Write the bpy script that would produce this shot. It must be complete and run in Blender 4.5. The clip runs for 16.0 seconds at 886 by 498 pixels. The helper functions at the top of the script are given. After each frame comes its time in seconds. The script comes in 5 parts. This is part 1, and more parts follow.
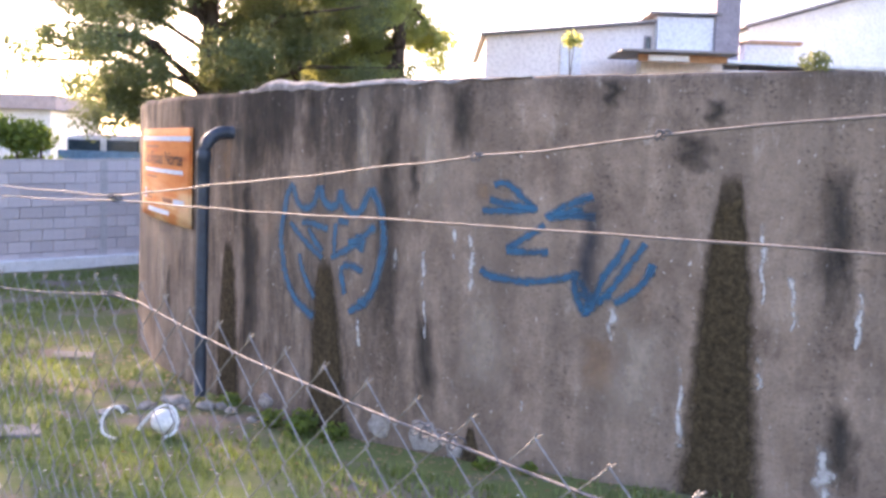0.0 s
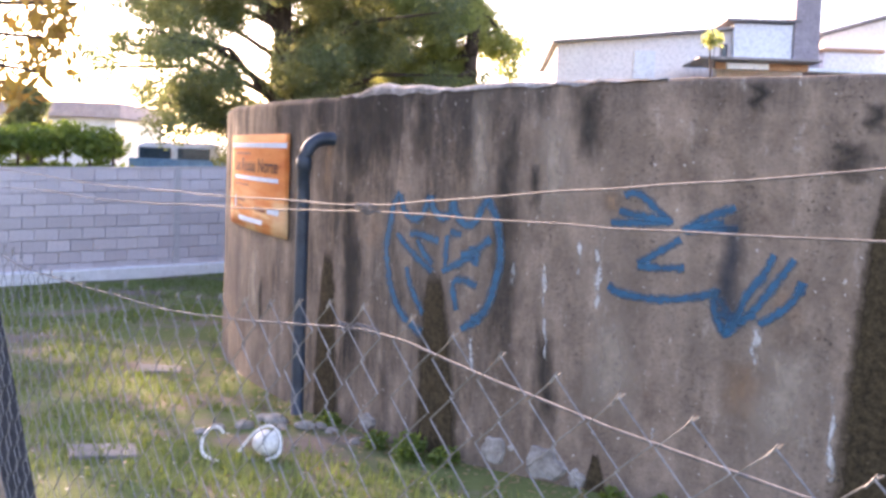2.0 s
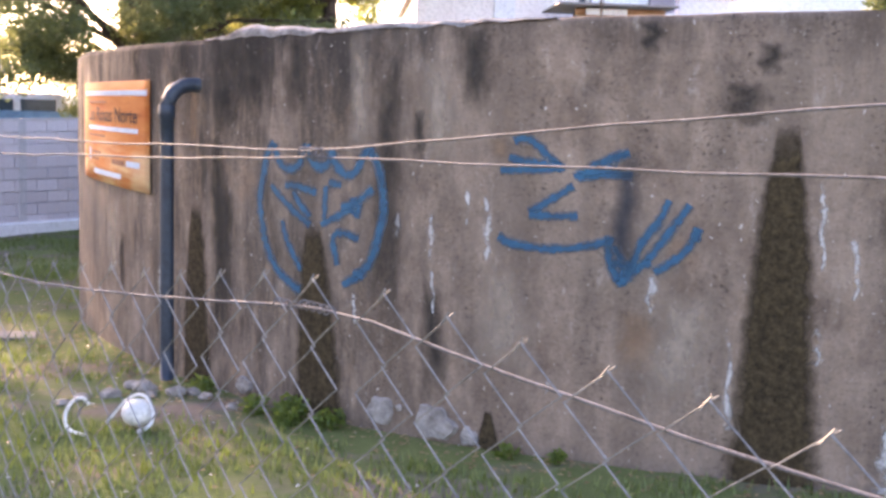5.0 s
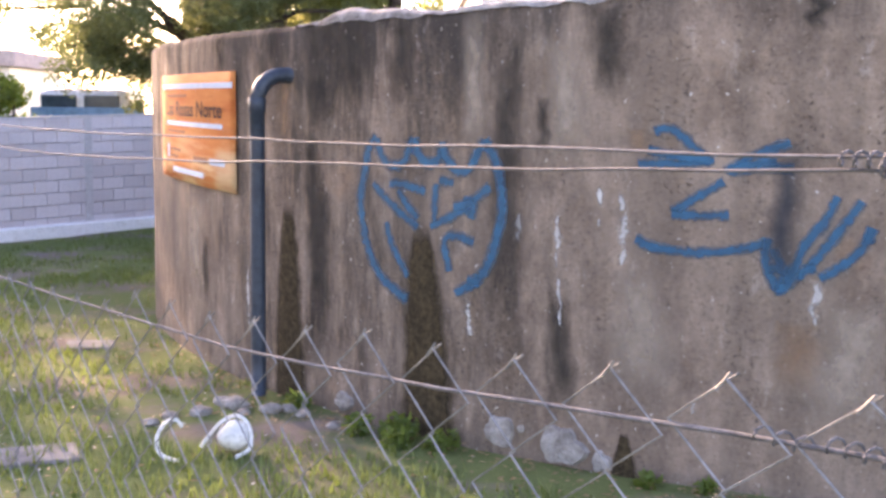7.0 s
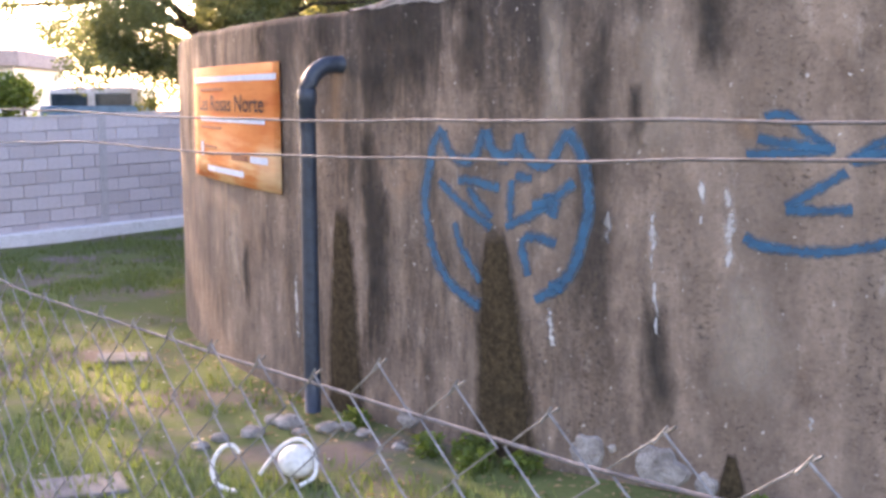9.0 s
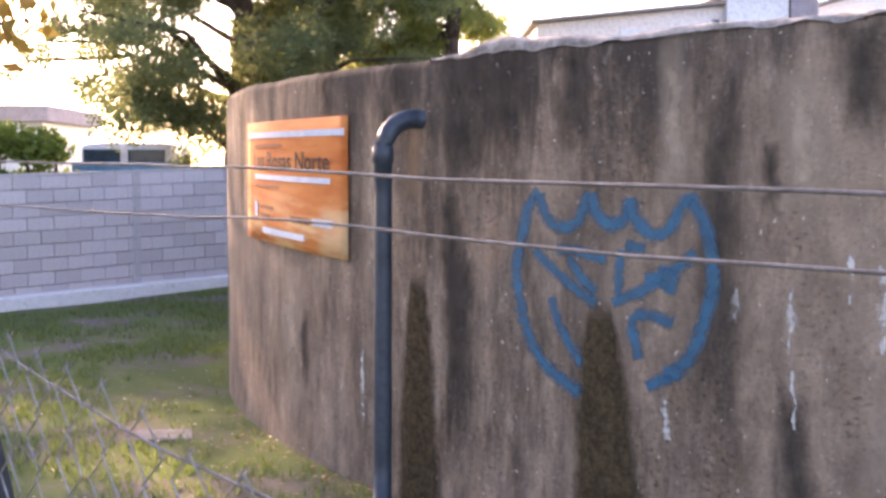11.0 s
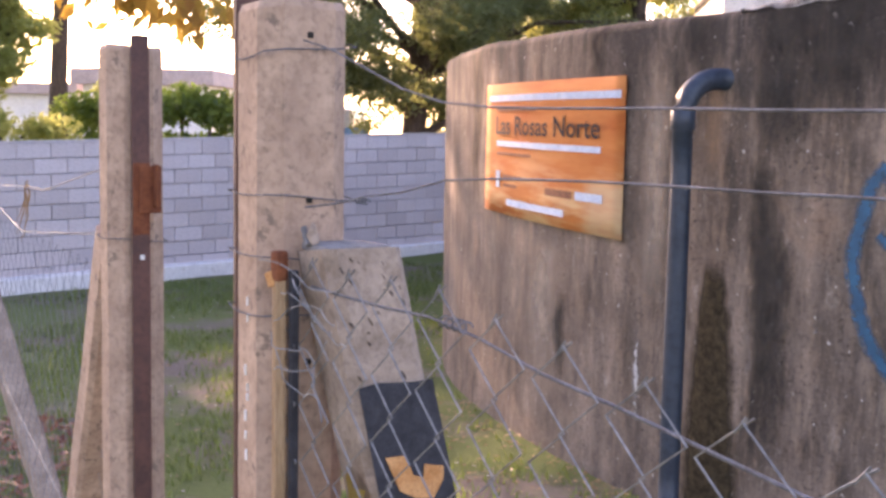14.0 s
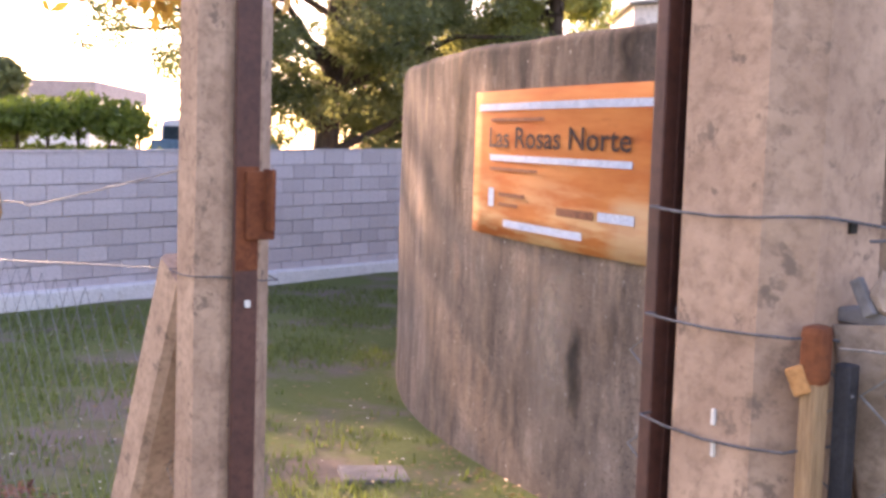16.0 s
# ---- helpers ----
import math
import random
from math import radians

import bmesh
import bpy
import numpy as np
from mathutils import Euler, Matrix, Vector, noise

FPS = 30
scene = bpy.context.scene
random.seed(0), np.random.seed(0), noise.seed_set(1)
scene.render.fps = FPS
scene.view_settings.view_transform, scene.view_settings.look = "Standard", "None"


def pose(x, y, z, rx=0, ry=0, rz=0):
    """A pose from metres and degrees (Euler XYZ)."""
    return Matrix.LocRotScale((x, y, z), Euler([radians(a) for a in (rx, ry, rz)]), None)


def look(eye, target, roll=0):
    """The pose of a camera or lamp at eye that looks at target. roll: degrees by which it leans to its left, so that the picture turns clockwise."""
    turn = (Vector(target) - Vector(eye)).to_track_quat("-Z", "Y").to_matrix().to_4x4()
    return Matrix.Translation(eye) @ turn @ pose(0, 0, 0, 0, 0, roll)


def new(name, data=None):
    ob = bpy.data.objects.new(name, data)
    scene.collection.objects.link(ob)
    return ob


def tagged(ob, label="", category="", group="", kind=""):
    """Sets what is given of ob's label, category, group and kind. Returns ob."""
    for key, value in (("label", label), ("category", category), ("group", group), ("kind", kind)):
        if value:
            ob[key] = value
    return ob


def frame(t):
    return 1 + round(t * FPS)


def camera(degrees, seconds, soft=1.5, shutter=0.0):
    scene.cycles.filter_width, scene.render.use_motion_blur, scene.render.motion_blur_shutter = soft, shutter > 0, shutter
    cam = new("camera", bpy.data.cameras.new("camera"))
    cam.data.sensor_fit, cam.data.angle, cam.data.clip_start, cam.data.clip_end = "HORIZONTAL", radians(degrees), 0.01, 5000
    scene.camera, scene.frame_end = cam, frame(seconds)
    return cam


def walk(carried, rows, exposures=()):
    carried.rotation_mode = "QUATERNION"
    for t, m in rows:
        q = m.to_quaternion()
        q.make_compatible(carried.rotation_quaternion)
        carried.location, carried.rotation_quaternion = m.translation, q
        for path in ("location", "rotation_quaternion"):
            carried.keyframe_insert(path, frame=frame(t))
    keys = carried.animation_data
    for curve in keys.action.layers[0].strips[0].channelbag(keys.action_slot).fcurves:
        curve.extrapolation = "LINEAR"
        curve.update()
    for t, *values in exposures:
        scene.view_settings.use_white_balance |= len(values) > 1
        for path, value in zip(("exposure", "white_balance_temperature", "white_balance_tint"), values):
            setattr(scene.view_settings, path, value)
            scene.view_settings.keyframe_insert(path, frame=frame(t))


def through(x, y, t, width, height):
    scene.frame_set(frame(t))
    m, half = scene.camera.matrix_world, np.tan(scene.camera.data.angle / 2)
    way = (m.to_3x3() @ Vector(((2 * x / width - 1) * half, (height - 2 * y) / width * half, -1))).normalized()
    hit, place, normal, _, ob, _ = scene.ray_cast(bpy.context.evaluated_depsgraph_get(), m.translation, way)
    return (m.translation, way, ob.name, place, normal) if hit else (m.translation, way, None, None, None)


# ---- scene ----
import itertools
cam = camera(42.0, 16.0, soft=3.1)
ROWS = [
    (0, -0.014, -0.027, 1.878, -0.06, -4.42, -1.90),
    (0.5, -0.125, -0.009, 1.870, -0.22, -4.47, -2.15),
    (1, -0.321, 0.097, 1.866, -0.12, -4.58, -2.14),
    (1.5, -0.436, 0.232, 1.849, 1.32, -4.26, -2.00),
    (2, -0.448, 0.426, 1.850, 2.48, -4.01, -2.15),
    (2.5, -0.462, 0.541, 1.846, -0.57, -3.74, -2.36),
    (3, -0.495, 0.511, 1.859, -5.73, -3.94, -2.39),
    (5.5, -0.694, 0.979, 1.822, -4.37, -6.62, -1.27),
    (6, -0.840, 1.169, 1.827, -4.04, -6.75, -1.09),
    (6.5, -0.936, 1.255, 1.833, -3.41, -6.79, -0.84),
    (7, -0.945, 1.492, 1.812, -2.27, -6.74, -0.69),
    (7.5, -0.988, 1.669, 1.802, -1.64, -6.93, -0.34),
    (8, -1.180, 1.808, 1.797, -2.75, -7.18, -0.17),
    (8.5, -1.252, 1.931, 1.790, -2.41, -7.30, 0.19),
    (11, -1.634, 2.775, 1.787, -1.29, -4.10, -0.31),
    (11.5, -1.719, 2.863, 1.785, 0.07, -3.85, 0.00),
    (12, -1.827, 2.954, 1.782, 1.45, -3.83, -0.20),
    (12.5, -2.012, 3.033, 1.786, 2.11, -4.27, -0.24),
    (13, -2.124, 3.196, 1.794, 3.54, -4.99, -0.86),
    (13.5, -2.194, 3.364, 1.793, 5.34, -5.48, -0.59),
    (14, -2.355, 3.499, 1.769, 5.65, -5.74, -1.08),
    (14.5, -2.632, 3.596, 1.760, 4.22, -5.98, -1.34),
    (15, -2.795, 3.797, 1.722, 3.83, -5.76, -2.17),
    (15.5, -2.876, 4.169, 1.713, 2.94, -5.10, -2.20),
    (16, -3.034, 4.269, 1.713, -0.49, -4.62, -1.84),
]
EXPOSURES = [(0.0, 2.46, 6500, 34), (3.2, 2.46, 6750, 35), (8.7, 2.64, 6950, 36), (12.0, 2.32, 6900, 37), (16.0, 2.36, 7250, 42)]
walk(cam, [(t, pose(x, y, z, 90 + pitch, roll, yaw)) for t, x, y, z, yaw, pitch, roll in ROWS], EXPOSURES)

# ---- light ----
SUN_AZ, SUN_EL = radians(121), radians(20)      # measured anticlockwise from +x
world = bpy.data.worlds.new("sky")
scene.world = world
world.use_nodes = True
wn = world.node_tree.nodes
sky = wn.new("ShaderNodeTexSky")
sky.sky_type, sky.sun_disc = "NISHITA", False
sky.sun_elevation, sky.sun_rotation = SUN_EL, radians(90) - SUN_AZ
sky.dust_density, sky.air_density = 1.5, 1.0
wn["Background"].inputs["Strength"].default_value = 0.15
world.node_tree.links.new(sky.outputs[0], wn["Background"].inputs["Color"])
sun = new("sun", bpy.data.lights.new("sun", "SUN"))
sun.data.energy, sun.data.angle, sun.data.color = 5.0, radians(0.6), (1.0, 0.78, 0.52)
sd = Vector((math.cos(SUN_AZ) * math.cos(SUN_EL), math.sin(SUN_AZ) * math.cos(SUN_EL), math.sin(SUN_EL)))
sun.matrix_world = look(sd * 60, (0, 0, 0))

# ---- materials ----
class Nodes:
    """A small wrapper that makes node materials short to write."""
    def __init__(self, name, rough=0.8, metal=0.0, spec=0.5):
        self.mat = bpy.data.materials.new(name)
        self.mat.use_nodes = True
        self.t = self.mat.node_tree
        self.b = self.t.nodes["Principled BSDF"]
        self.out = self.t.nodes["Material Output"]
        self.b.inputs["Roughness"].default_value = rough
        self.b.inputs["Metallic"].default_value = metal
        self.b.inputs["Specular IOR Level"].default_value = spec
    def put(self, sock, v):
        if hasattr(v, "is_linked"):
            self.t.links.new(v, sock)
        else:
            sock.default_value = v
    def node(self, kind):
        return self.t.nodes.new(kind)
    def coord(self, which="Object", scale=(1, 1, 1)):
        c, m = self.node("ShaderNodeTexCoord"), self.node("ShaderNodeMapping")
        m.inputs["Scale"].default_value = scale
        self.t.links.new(c.outputs[which], m.inputs["Vector"])
        return m.outputs[0]
    def noise(self, vec, scale, detail=4, rough=0.55):
        n = self.node("ShaderNodeTexNoise")
        n.inputs["Scale"].default_value, n.inputs["Detail"].default_value, n.inputs["Roughness"].default_value = scale, detail, rough
        self.t.links.new(vec, n.inputs["Vector"])
        return n.outputs[0]
    def ramp(self, fac, stops):
        r = self.node("ShaderNodeValToRGB")
        e = r.color_ramp.elements
        while len(e) < len(stops):
            e.new(0.5)
        for k, (p, c) in enumerate(stops):
            e[k].position = p
            e[k].color = (c, c, c, 1) if isinstance(c, (int, float)) else (*c, 1)
        self.t.links.new(fac, r.inputs[0])
        return r.outputs[0]
    def mix(self, fac, a, b, kind="MIX"):
        m = self.node("ShaderNodeMix")
        m.data_type, m.blend_type = "RGBA", kind
        self.put(m.inputs[0], fac)
        for sock, v in ((m.inputs[6], a), (m.inputs[7], b)):
            self.put(sock, (*v, 1) if isinstance(v, tuple) and len(v) == 3 else v)
        return m.outputs[2]
    def math(self, op, a, b=0.0):
        m = self.node("ShaderNodeMath")
        m.operation = op
        self.put(m.inputs[0], a), self.put(m.inputs[1], b)
        return m.outputs[0]
    def bump(self, height, strength=0.3, distance=0.01):
        m = self.node("ShaderNodeBump")
        m.inputs["Strength"].default_value, m.inputs["Distance"].default_value = strength, distance
        self.t.links.new(height, m.inputs["Height"])
        self.t.links.new(m.outputs[0], self.b.inputs["Normal"])
    def colour(self, c):
        self.put(self.b.inputs["Base Color"], (*c, 1) if isinstance(c, tuple) else c)
        return self
    def random(self):
        return self.node("ShaderNodeObjectInfo").outputs["Random"]
    def island(self):
        return self.node("ShaderNodeNewGeometry").outputs["Random Per Island"]
    def fade(self, alpha):
        """The surface lets what lies under it show where alpha is low."""
        tr, mx = self.node("ShaderNodeBsdfTransparent"), self.node("ShaderNodeMixShader")
        self.t.links.new(alpha, mx.inputs[0])
        self.t.links.new(tr.outputs[0], mx.inputs[1])
        self.t.links.new(self.b.outputs[0], mx.inputs[2])
        self.t.links.new(mx.outputs[0], self.out.inputs["Surface"])
    def glow_through(self, colour, amount):
        """Light shines through, as through a thin leaf."""
        tr, mx = self.node("ShaderNodeBsdfTranslucent"), self.node("ShaderNodeMixShader")
        self.put(tr.inputs[0], colour)
        mx.inputs[0].default_value = amount
        self.t.links.new(self.b.outputs[0], mx.inputs[1])
        self.t.links.new(tr.outputs[0], mx.inputs[2])
        self.t.links.new(mx.outputs[0], self.out.inputs["Surface"])


def tank_concrete():
    n = Nodes("stained_concrete", 0.92, spec=0.2)
    uv = n.coord("UV")
    sep = n.node("ShaderNodeSeparateXYZ")
    n.t.links.new(uv, sep.inputs[0])
    # the old shaded side, towards the sign, is far dirtier than the rest
    wobble = n.math("MULTIPLY", n.math("SUBTRACT", n.noise(n.coord("UV", (1, 0.3, 1)), 1.6, 4), 0.5), 1.6)
    along = n.math("MULTIPLY", n.math("ADD", n.math("ADD", sep.outputs[0], wobble), 5.0), 0.1)
    dirty = n.ramp(along, [(0.0, 0.75), (0.20, 0.65), (0.27, 1.0), (0.45, 0.95), (0.54, 0.22), (1.0, 0.30)])
    mottle = n.noise(n.coord("UV", (1, 0.8, 1)), 3.6, 9, 0.72)
    base = n.mix(n.ramp(mottle, [(0.34, 0.0), (0.66, 1.0)]), (0.145, 0.101, 0.075), (0.385, 0.287, 0.218))
    broad = n.noise(n.coord("UV", (0.8, 0.7, 1)), 1.1, 3, 0.5)
    base = n.mix(n.ramp(broad, [(0.40, 0.0), (0.66, 0.7)]), base, (0.300, 0.230, 0.178))
    # lifts and boards of the pour: wide soft upright bands
    board = n.noise(n.coord("UV", (1.9, 0.02, 1)), 1.5, 2, 0.5)
    base = n.mix(n.ramp(board, [(0.45, 0.0), (0.55, 0.45)]), base, (0.145, 0.110, 0.086))
    fine = n.noise(n.coord("UV", (5.5, 1.0, 1)), 1.6, 8, 0.75)
    base = n.mix(n.math("MULTIPLY", n.ramp(fine, [(0.46, 0.0), (0.68, 0.75)]), n.math("ADD", n.math("MULTIPLY", dirty, 0.75), 0.12)), base, (0.085, 0.068, 0.055))
    warm = n.noise(n.coord("UV", (2.2, 0.55, 1)), 1.6, 7, 0.7)
    base = n.mix(n.math("MULTIPLY", n.ramp(warm, [(0.52, 0.0), (0.66, 0.75)]), dirty), base, (0.40, 0.27, 0.175))
    wide = n.noise(n.coord("UV", (2.1, 0.50, 1)), 1.7, 9, 0.74)
    base = n.mix(n.math("MULTIPLY", n.ramp(wide, [(0.44, 0.0), (0.62, 0.92)]), dirty), base, (0.050, 0.042, 0.036))
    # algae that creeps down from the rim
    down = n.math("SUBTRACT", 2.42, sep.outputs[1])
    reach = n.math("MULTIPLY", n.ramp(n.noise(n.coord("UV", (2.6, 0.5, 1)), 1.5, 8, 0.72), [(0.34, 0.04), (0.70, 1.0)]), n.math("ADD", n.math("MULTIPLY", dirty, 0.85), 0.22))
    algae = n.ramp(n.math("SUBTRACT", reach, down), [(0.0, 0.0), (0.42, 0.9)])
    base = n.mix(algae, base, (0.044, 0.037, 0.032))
    blotch = n.noise(n.coord("UV", (1.4, 1.0, 1)), 2.4, 8, 0.8)
    base = n.mix(n.ramp(blotch, [(0.55, 0.0), (0.70, 0.6)]), base, (0.085, 0.068, 0.056))
    # lime bloom, rust tint, pale chips and dark pits
    rust = n.noise(n.coord("UV", (1, 0.8, 1)), 1.5, 4, 0.6)
    base = n.mix(n.ramp(rust, [(0.62, 0.0), (0.74, 0.4)]), base, (0.42, 0.25, 0.15))
    bloom = n.noise(n.coord("UV", (3.2, 1.3, 1)), 2.4, 8, 0.8)
    base = n.mix(n.ramp(bloom, [(0.58, 0.0), (0.72, 0.6)]), base, (0.46, 0.40, 0.35))
    spots = n.noise(n.coord("UV", (1.4, 1, 1)), 20, 3, 0.6)
    base = n.mix(n.ramp(spots, [(0.67, 0.0), (0.73, 0.8)]), base, (0.62, 0.57, 0.52))
    where = n.ramp(n.noise(n.coord("UV", (1.7, 0.5, 1)), 1.9, 4, 0.6), [(0.46, 0.0), (0.60, 1.0)])
    pits = n.noise(n.coord("UV", (1.1, 1.5, 1)), 30, 4, 0.7)
    hole = n.math("MULTIPLY", n.ramp(pits, [(0.36, 1.0), (0.44, 0.0)]), where)
    base = n.mix(n.math("MULTIPLY", hole, 0.8), base, (0.045, 0.036, 0.03))
    # coarse sand and gravel that the rain has laid bare
    gravel = n.noise(n.coord("UV", (1, 1.2, 1)), 45, 5, 0.75)
    base = n.mix(n.ramp(gravel, [(0.34, 0.5), (0.46, 0.0)]), base, (0.07, 0.055, 0.044))
    base = n.mix(n.ramp(gravel, [(0.57, 0.0), (0.72, 0.35)]), base, (0.46, 0.38, 0.31))
    n.colour(base)
    grain = n.noise(uv, 80, 4, 0.7)
    n.bump(n.math("SUBTRACT", n.math("ADD", n.math("MULTIPLY", grain, 0.35), mottle), hole), 0.6, 0.02)
    return n.mat


def plain(name, lo, hi, scale=6.0, rough=0.85, metal=0.0, bump=0.3, dist=0.005, coord="Object", stretch=(1, 1, 1), spots=None):
    n = Nodes(name, rough, metal, 0.4)
    v = n.coord(coord, stretch)
    f = n.noise(v, scale, 6, 0.65)
    g = n.noise(v, scale * 7, 3, 0.6)
    c = n.mix(n.ramp(f, [(0.35, 0.0), (0.66, 1.0)]), lo, hi)
    c = n.mix(n.ramp(g, [(0.30, 0.45), (0.55, 0.0)]), c, tuple(0.45 * q for q in lo))
    if spots:
        c = n.mix(n.ramp(n.noise(v, scale * 2.3, 4, 0.7), [(0.58, 0.0), (0.66, 0.9)]), c, spots)
    n.colour(c)
    n.bump(n.math("ADD", f, n.math("MULTIPLY", g, 0.4)), bump, dist)
    return n.mat


def paint_mat():
    n = Nodes("blue_spray_paint", 0.6)
    uv = n.coord("UV")
    n.colour(n.mix(n.ramp(n.noise(n.coord(), 14, 4), [(0.3, 0.0), (0.7, 1.0)]), (0.004, 0.054, 0.108), (0.006, 0.108, 0.205)))
    sep = n.node("ShaderNodeSeparateXYZ")
    n.t.links.new(uv, sep.inputs[0])
    across = n.math("ABSOLUTE", n.math("SUBTRACT", sep.outputs[1], 0.5))
    a = n.ramp(n.math("ADD", n.math("MULTIPLY", across, 1.5), n.math("MULTIPLY", n.math("SUBTRACT", n.noise(n.coord(), 30, 5, 0.75), 0.5), 1.5)), [(0.24, 0.92), (0.78, 0.0)])
    n.fade(a)
    return n.mat


def stain_mat(name, lo, hi, noise_scale=18, edge=(0.15, 0.75), wob=0.7, grow=0.6, top=1.0, foot=0.0, stretch=(1, 1, 1)):
    n = Nodes(name, 0.95, spec=0.15)
    v = n.coord()
    f = n.noise(v, noise_scale, 6, 0.75)
    n.colour(n.mix(n.ramp(f, [(0.36, 0.0), (0.64, 1.0)]), lo, hi))
    sep = n.node("ShaderNodeSeparateXYZ")
    n.t.links.new(n.coord("UV"), sep.inputs[0])
    across = n.math("MULTIPLY", n.math("ABSOLUTE", n.math("SUBTRACT", sep.outputs[0], 0.5)), 2.0)
    inside = n.math("SUBTRACT", 1.0, across)
    inside = n.math("MINIMUM", inside, n.math("MULTIPLY", sep.outputs[1], 4.0))
    if foot:
        inside = n.math("MINIMUM", inside, n.math("MULTIPLY", n.math("SUBTRACT", 1.0, sep.outputs[1]), foot))
    a = n.math("ADD", inside, n.math("MULTIPLY", n.math("SUBTRACT", n.noise(n.coord("Object", stretch), 11, 5, 0.75), 0.5), wob))
    n.fade(n.math("MULTIPLY", n.ramp(a, [(edge[0], 0.0), (edge[1], 1.0)]), top))
    n.bump(f, grow, 0.02)
    return n.mat


def leaf_mat(name, dark, light, through=0.4, tint=None):
    n = Nodes(name, 0.55)
    c = n.mix(n.island(), dark, light)
    n.colour(c)
    n.glow_through((*(tint or light), 1), through)
    return n.mat


def block_mat():
    n = Nodes("concrete_block", 0.95, spec=0.2)
    v = n.coord()
    f = n.noise(v, 30, 5, 0.7)
    c = n.mix(n.random(), (0.48, 0.428, 0.425), (0.61, 0.550, 0.548))
    c = n.mix(n.ramp(f, [(0.36, 0.35), (0.55, 0.0)]), c, (0.30, 0.27, 0.25))
    n.colour(c)
    n.bump(f, 0.5, 0.006)
    return n.mat


def ground_mat():
    n = Nodes("worn_lawn", 1.0, spec=0.1)
    v = n.coord()
    patch = n.noise(v, 0.9, 6, 0.65)
    fine = n.noise(v, 26, 5, 0.7)
    soil = n.mix(fine, (0.130, 0.106, 0.086), (0.255, 0.210, 0.175))
    grass = n.mix(fine, (0.082, 0.105, 0.036), (0.180, 0.215, 0.080))
    n.colour(n.mix(n.ramp(patch, [(0.38, 0.0), (0.52, 1.0)]), soil, grass))
    n.bump(fine, 0.8, 0.03)
    return n.mat


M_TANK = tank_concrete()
M_LUMP = plain("pale_cement", (0.17, 0.15, 0.135), (0.40, 0.37, 0.34), 11, bump=0.8, dist=0.02)
M_MOSS = stain_mat("dark_moss", (0.024, 0.018, 0.011), (0.090, 0.066, 0.036), 30, edge=(0.02, 0.40), wob=0.6, grow=0.8)
M_SOOT = stain_mat("black_algae", (0.022, 0.020, 0.018), (0.07, 0.060, 0.050), 14, edge=(0.0, 1.0), wob=1.3, top=0.85, foot=2.0, stretch=(1, 1, 0.45))
M_PALE = stain_mat("pale_bare_cement", (0.27, 0.215, 0.165), (0.43, 0.35, 0.28), 16, edge=(0.1, 1.0), wob=1.2, top=0.75, foot=2.5, stretch=(1, 1, 0.5))
M_TINT = stain_mat("rusty_seep", (0.26, 0.16, 0.10), (0.36, 0.23, 0.14), 8, edge=(0.1, 1.1), wob=1.0, top=0.55, foot=2.0)
M_LIME = stain_mat("lime_drip", (0.45, 0.43, 0.41), (0.74, 0.73, 0.71), 25, wob=3.0, edge=(0.50, 1.2), top=0.65)
M_HAZE = stain_mat("grey_blue_overspray", (0.030, 0.036, 0.046), (0.065, 0.068, 0.075), 12, wob=1.0, edge=(0.1, 1.0), top=0.8, foot=3.0, stretch=(1, 1, 0.4))
M_PAINT = paint_mat()
M_POST = plain("post_concrete", (0.31, 0.200, 0.14), (0.47, 0.322, 0.23), 11, spots=(0.17, 0.12, 0.09), bump=0.6, dist=0.004)
M_BRACE = plain("brace_concrete", (0.24, 0.175, 0.13), (0.42, 0.32, 0.25), 13, bump=0.8, dist=0.006)
M_IRON = plain("brown_painted_iron", (0.060, 0.025, 0.020), (0.115, 0.046, 0.034), 12, rough=0.6, bump=0.2, dist=0.001)
M_RUST = plain("rusty_iron", (0.115, 0.030, 0.012), (0.24, 0.075, 0.028), 20, rough=0.9, bump=0.5, dist=0.002)
M_WIRE = plain("galvanised_wire", (0.075, 0.073, 0.078), (0.165, 0.16, 0.17), 40, rough=0.75, metal=0.2, bump=0.1, dist=0.0005)
M_MESH = plain("dull_galvanised_mesh", (0.15, 0.148, 0.145), (0.30, 0.295, 0.29), 30, rough=0.65, metal=0.3, bump=0.1, dist=0.0005)
M_PIPE = plain("dark_blue_grey_plastic", (0.020, 0.030, 0.046), (0.040, 0.055, 0.075), 5, rough=0.45, bump=0.1, dist=0.002)
# cloth on the brace; also the painted shade of the gap by the stick
M_BLACK = plain("black_cloth_and_gap_shade", (0.020, 0.020, 0.024), (0.045, 0.045, 0.052), 40, bump=0.4)
M_WOOD = plain("weathered_wood", (0.25, 0.15, 0.075), (0.46, 0.30, 0.17), 9, stretch=(6, 6, 0.7), bump=0.5)
M_BLOCK, M_GROUND = block_mat(), ground_mat()
M_MORTAR = plain("grey_mortar", (0.40, 0.37, 0.36), (0.52, 0.49, 0.48), 20, bump=0.5)
M_CURB = plain("whitewashed_concrete", (0.76, 0.75, 0.74), (0.86, 0.85, 0.84), 7, bump=0.4, spots=(0.55, 0.52, 0.48))
M_STONE = plain("grey_rubble", (0.18, 0.16, 0.14), (0.38, 0.35, 0.32), 10, bump=0.9, dist=0.02)
M_SLAB = plain("pale_slab", (0.13, 0.122, 0.118), (0.23, 0.22, 0.215), 9, bump=0.5)
M_WHITE = plain("dirty_white_plastic", (0.55, 0.54, 0.50), (0.78, 0.77, 0.74), 6, rough=0.5, bump=0.05)
M_PINE = leaf_mat("pine_needles", (0.045, 0.066, 0.034), (0.130, 0.165, 0.080), 0.50, (0.30, 0.33, 0.12))
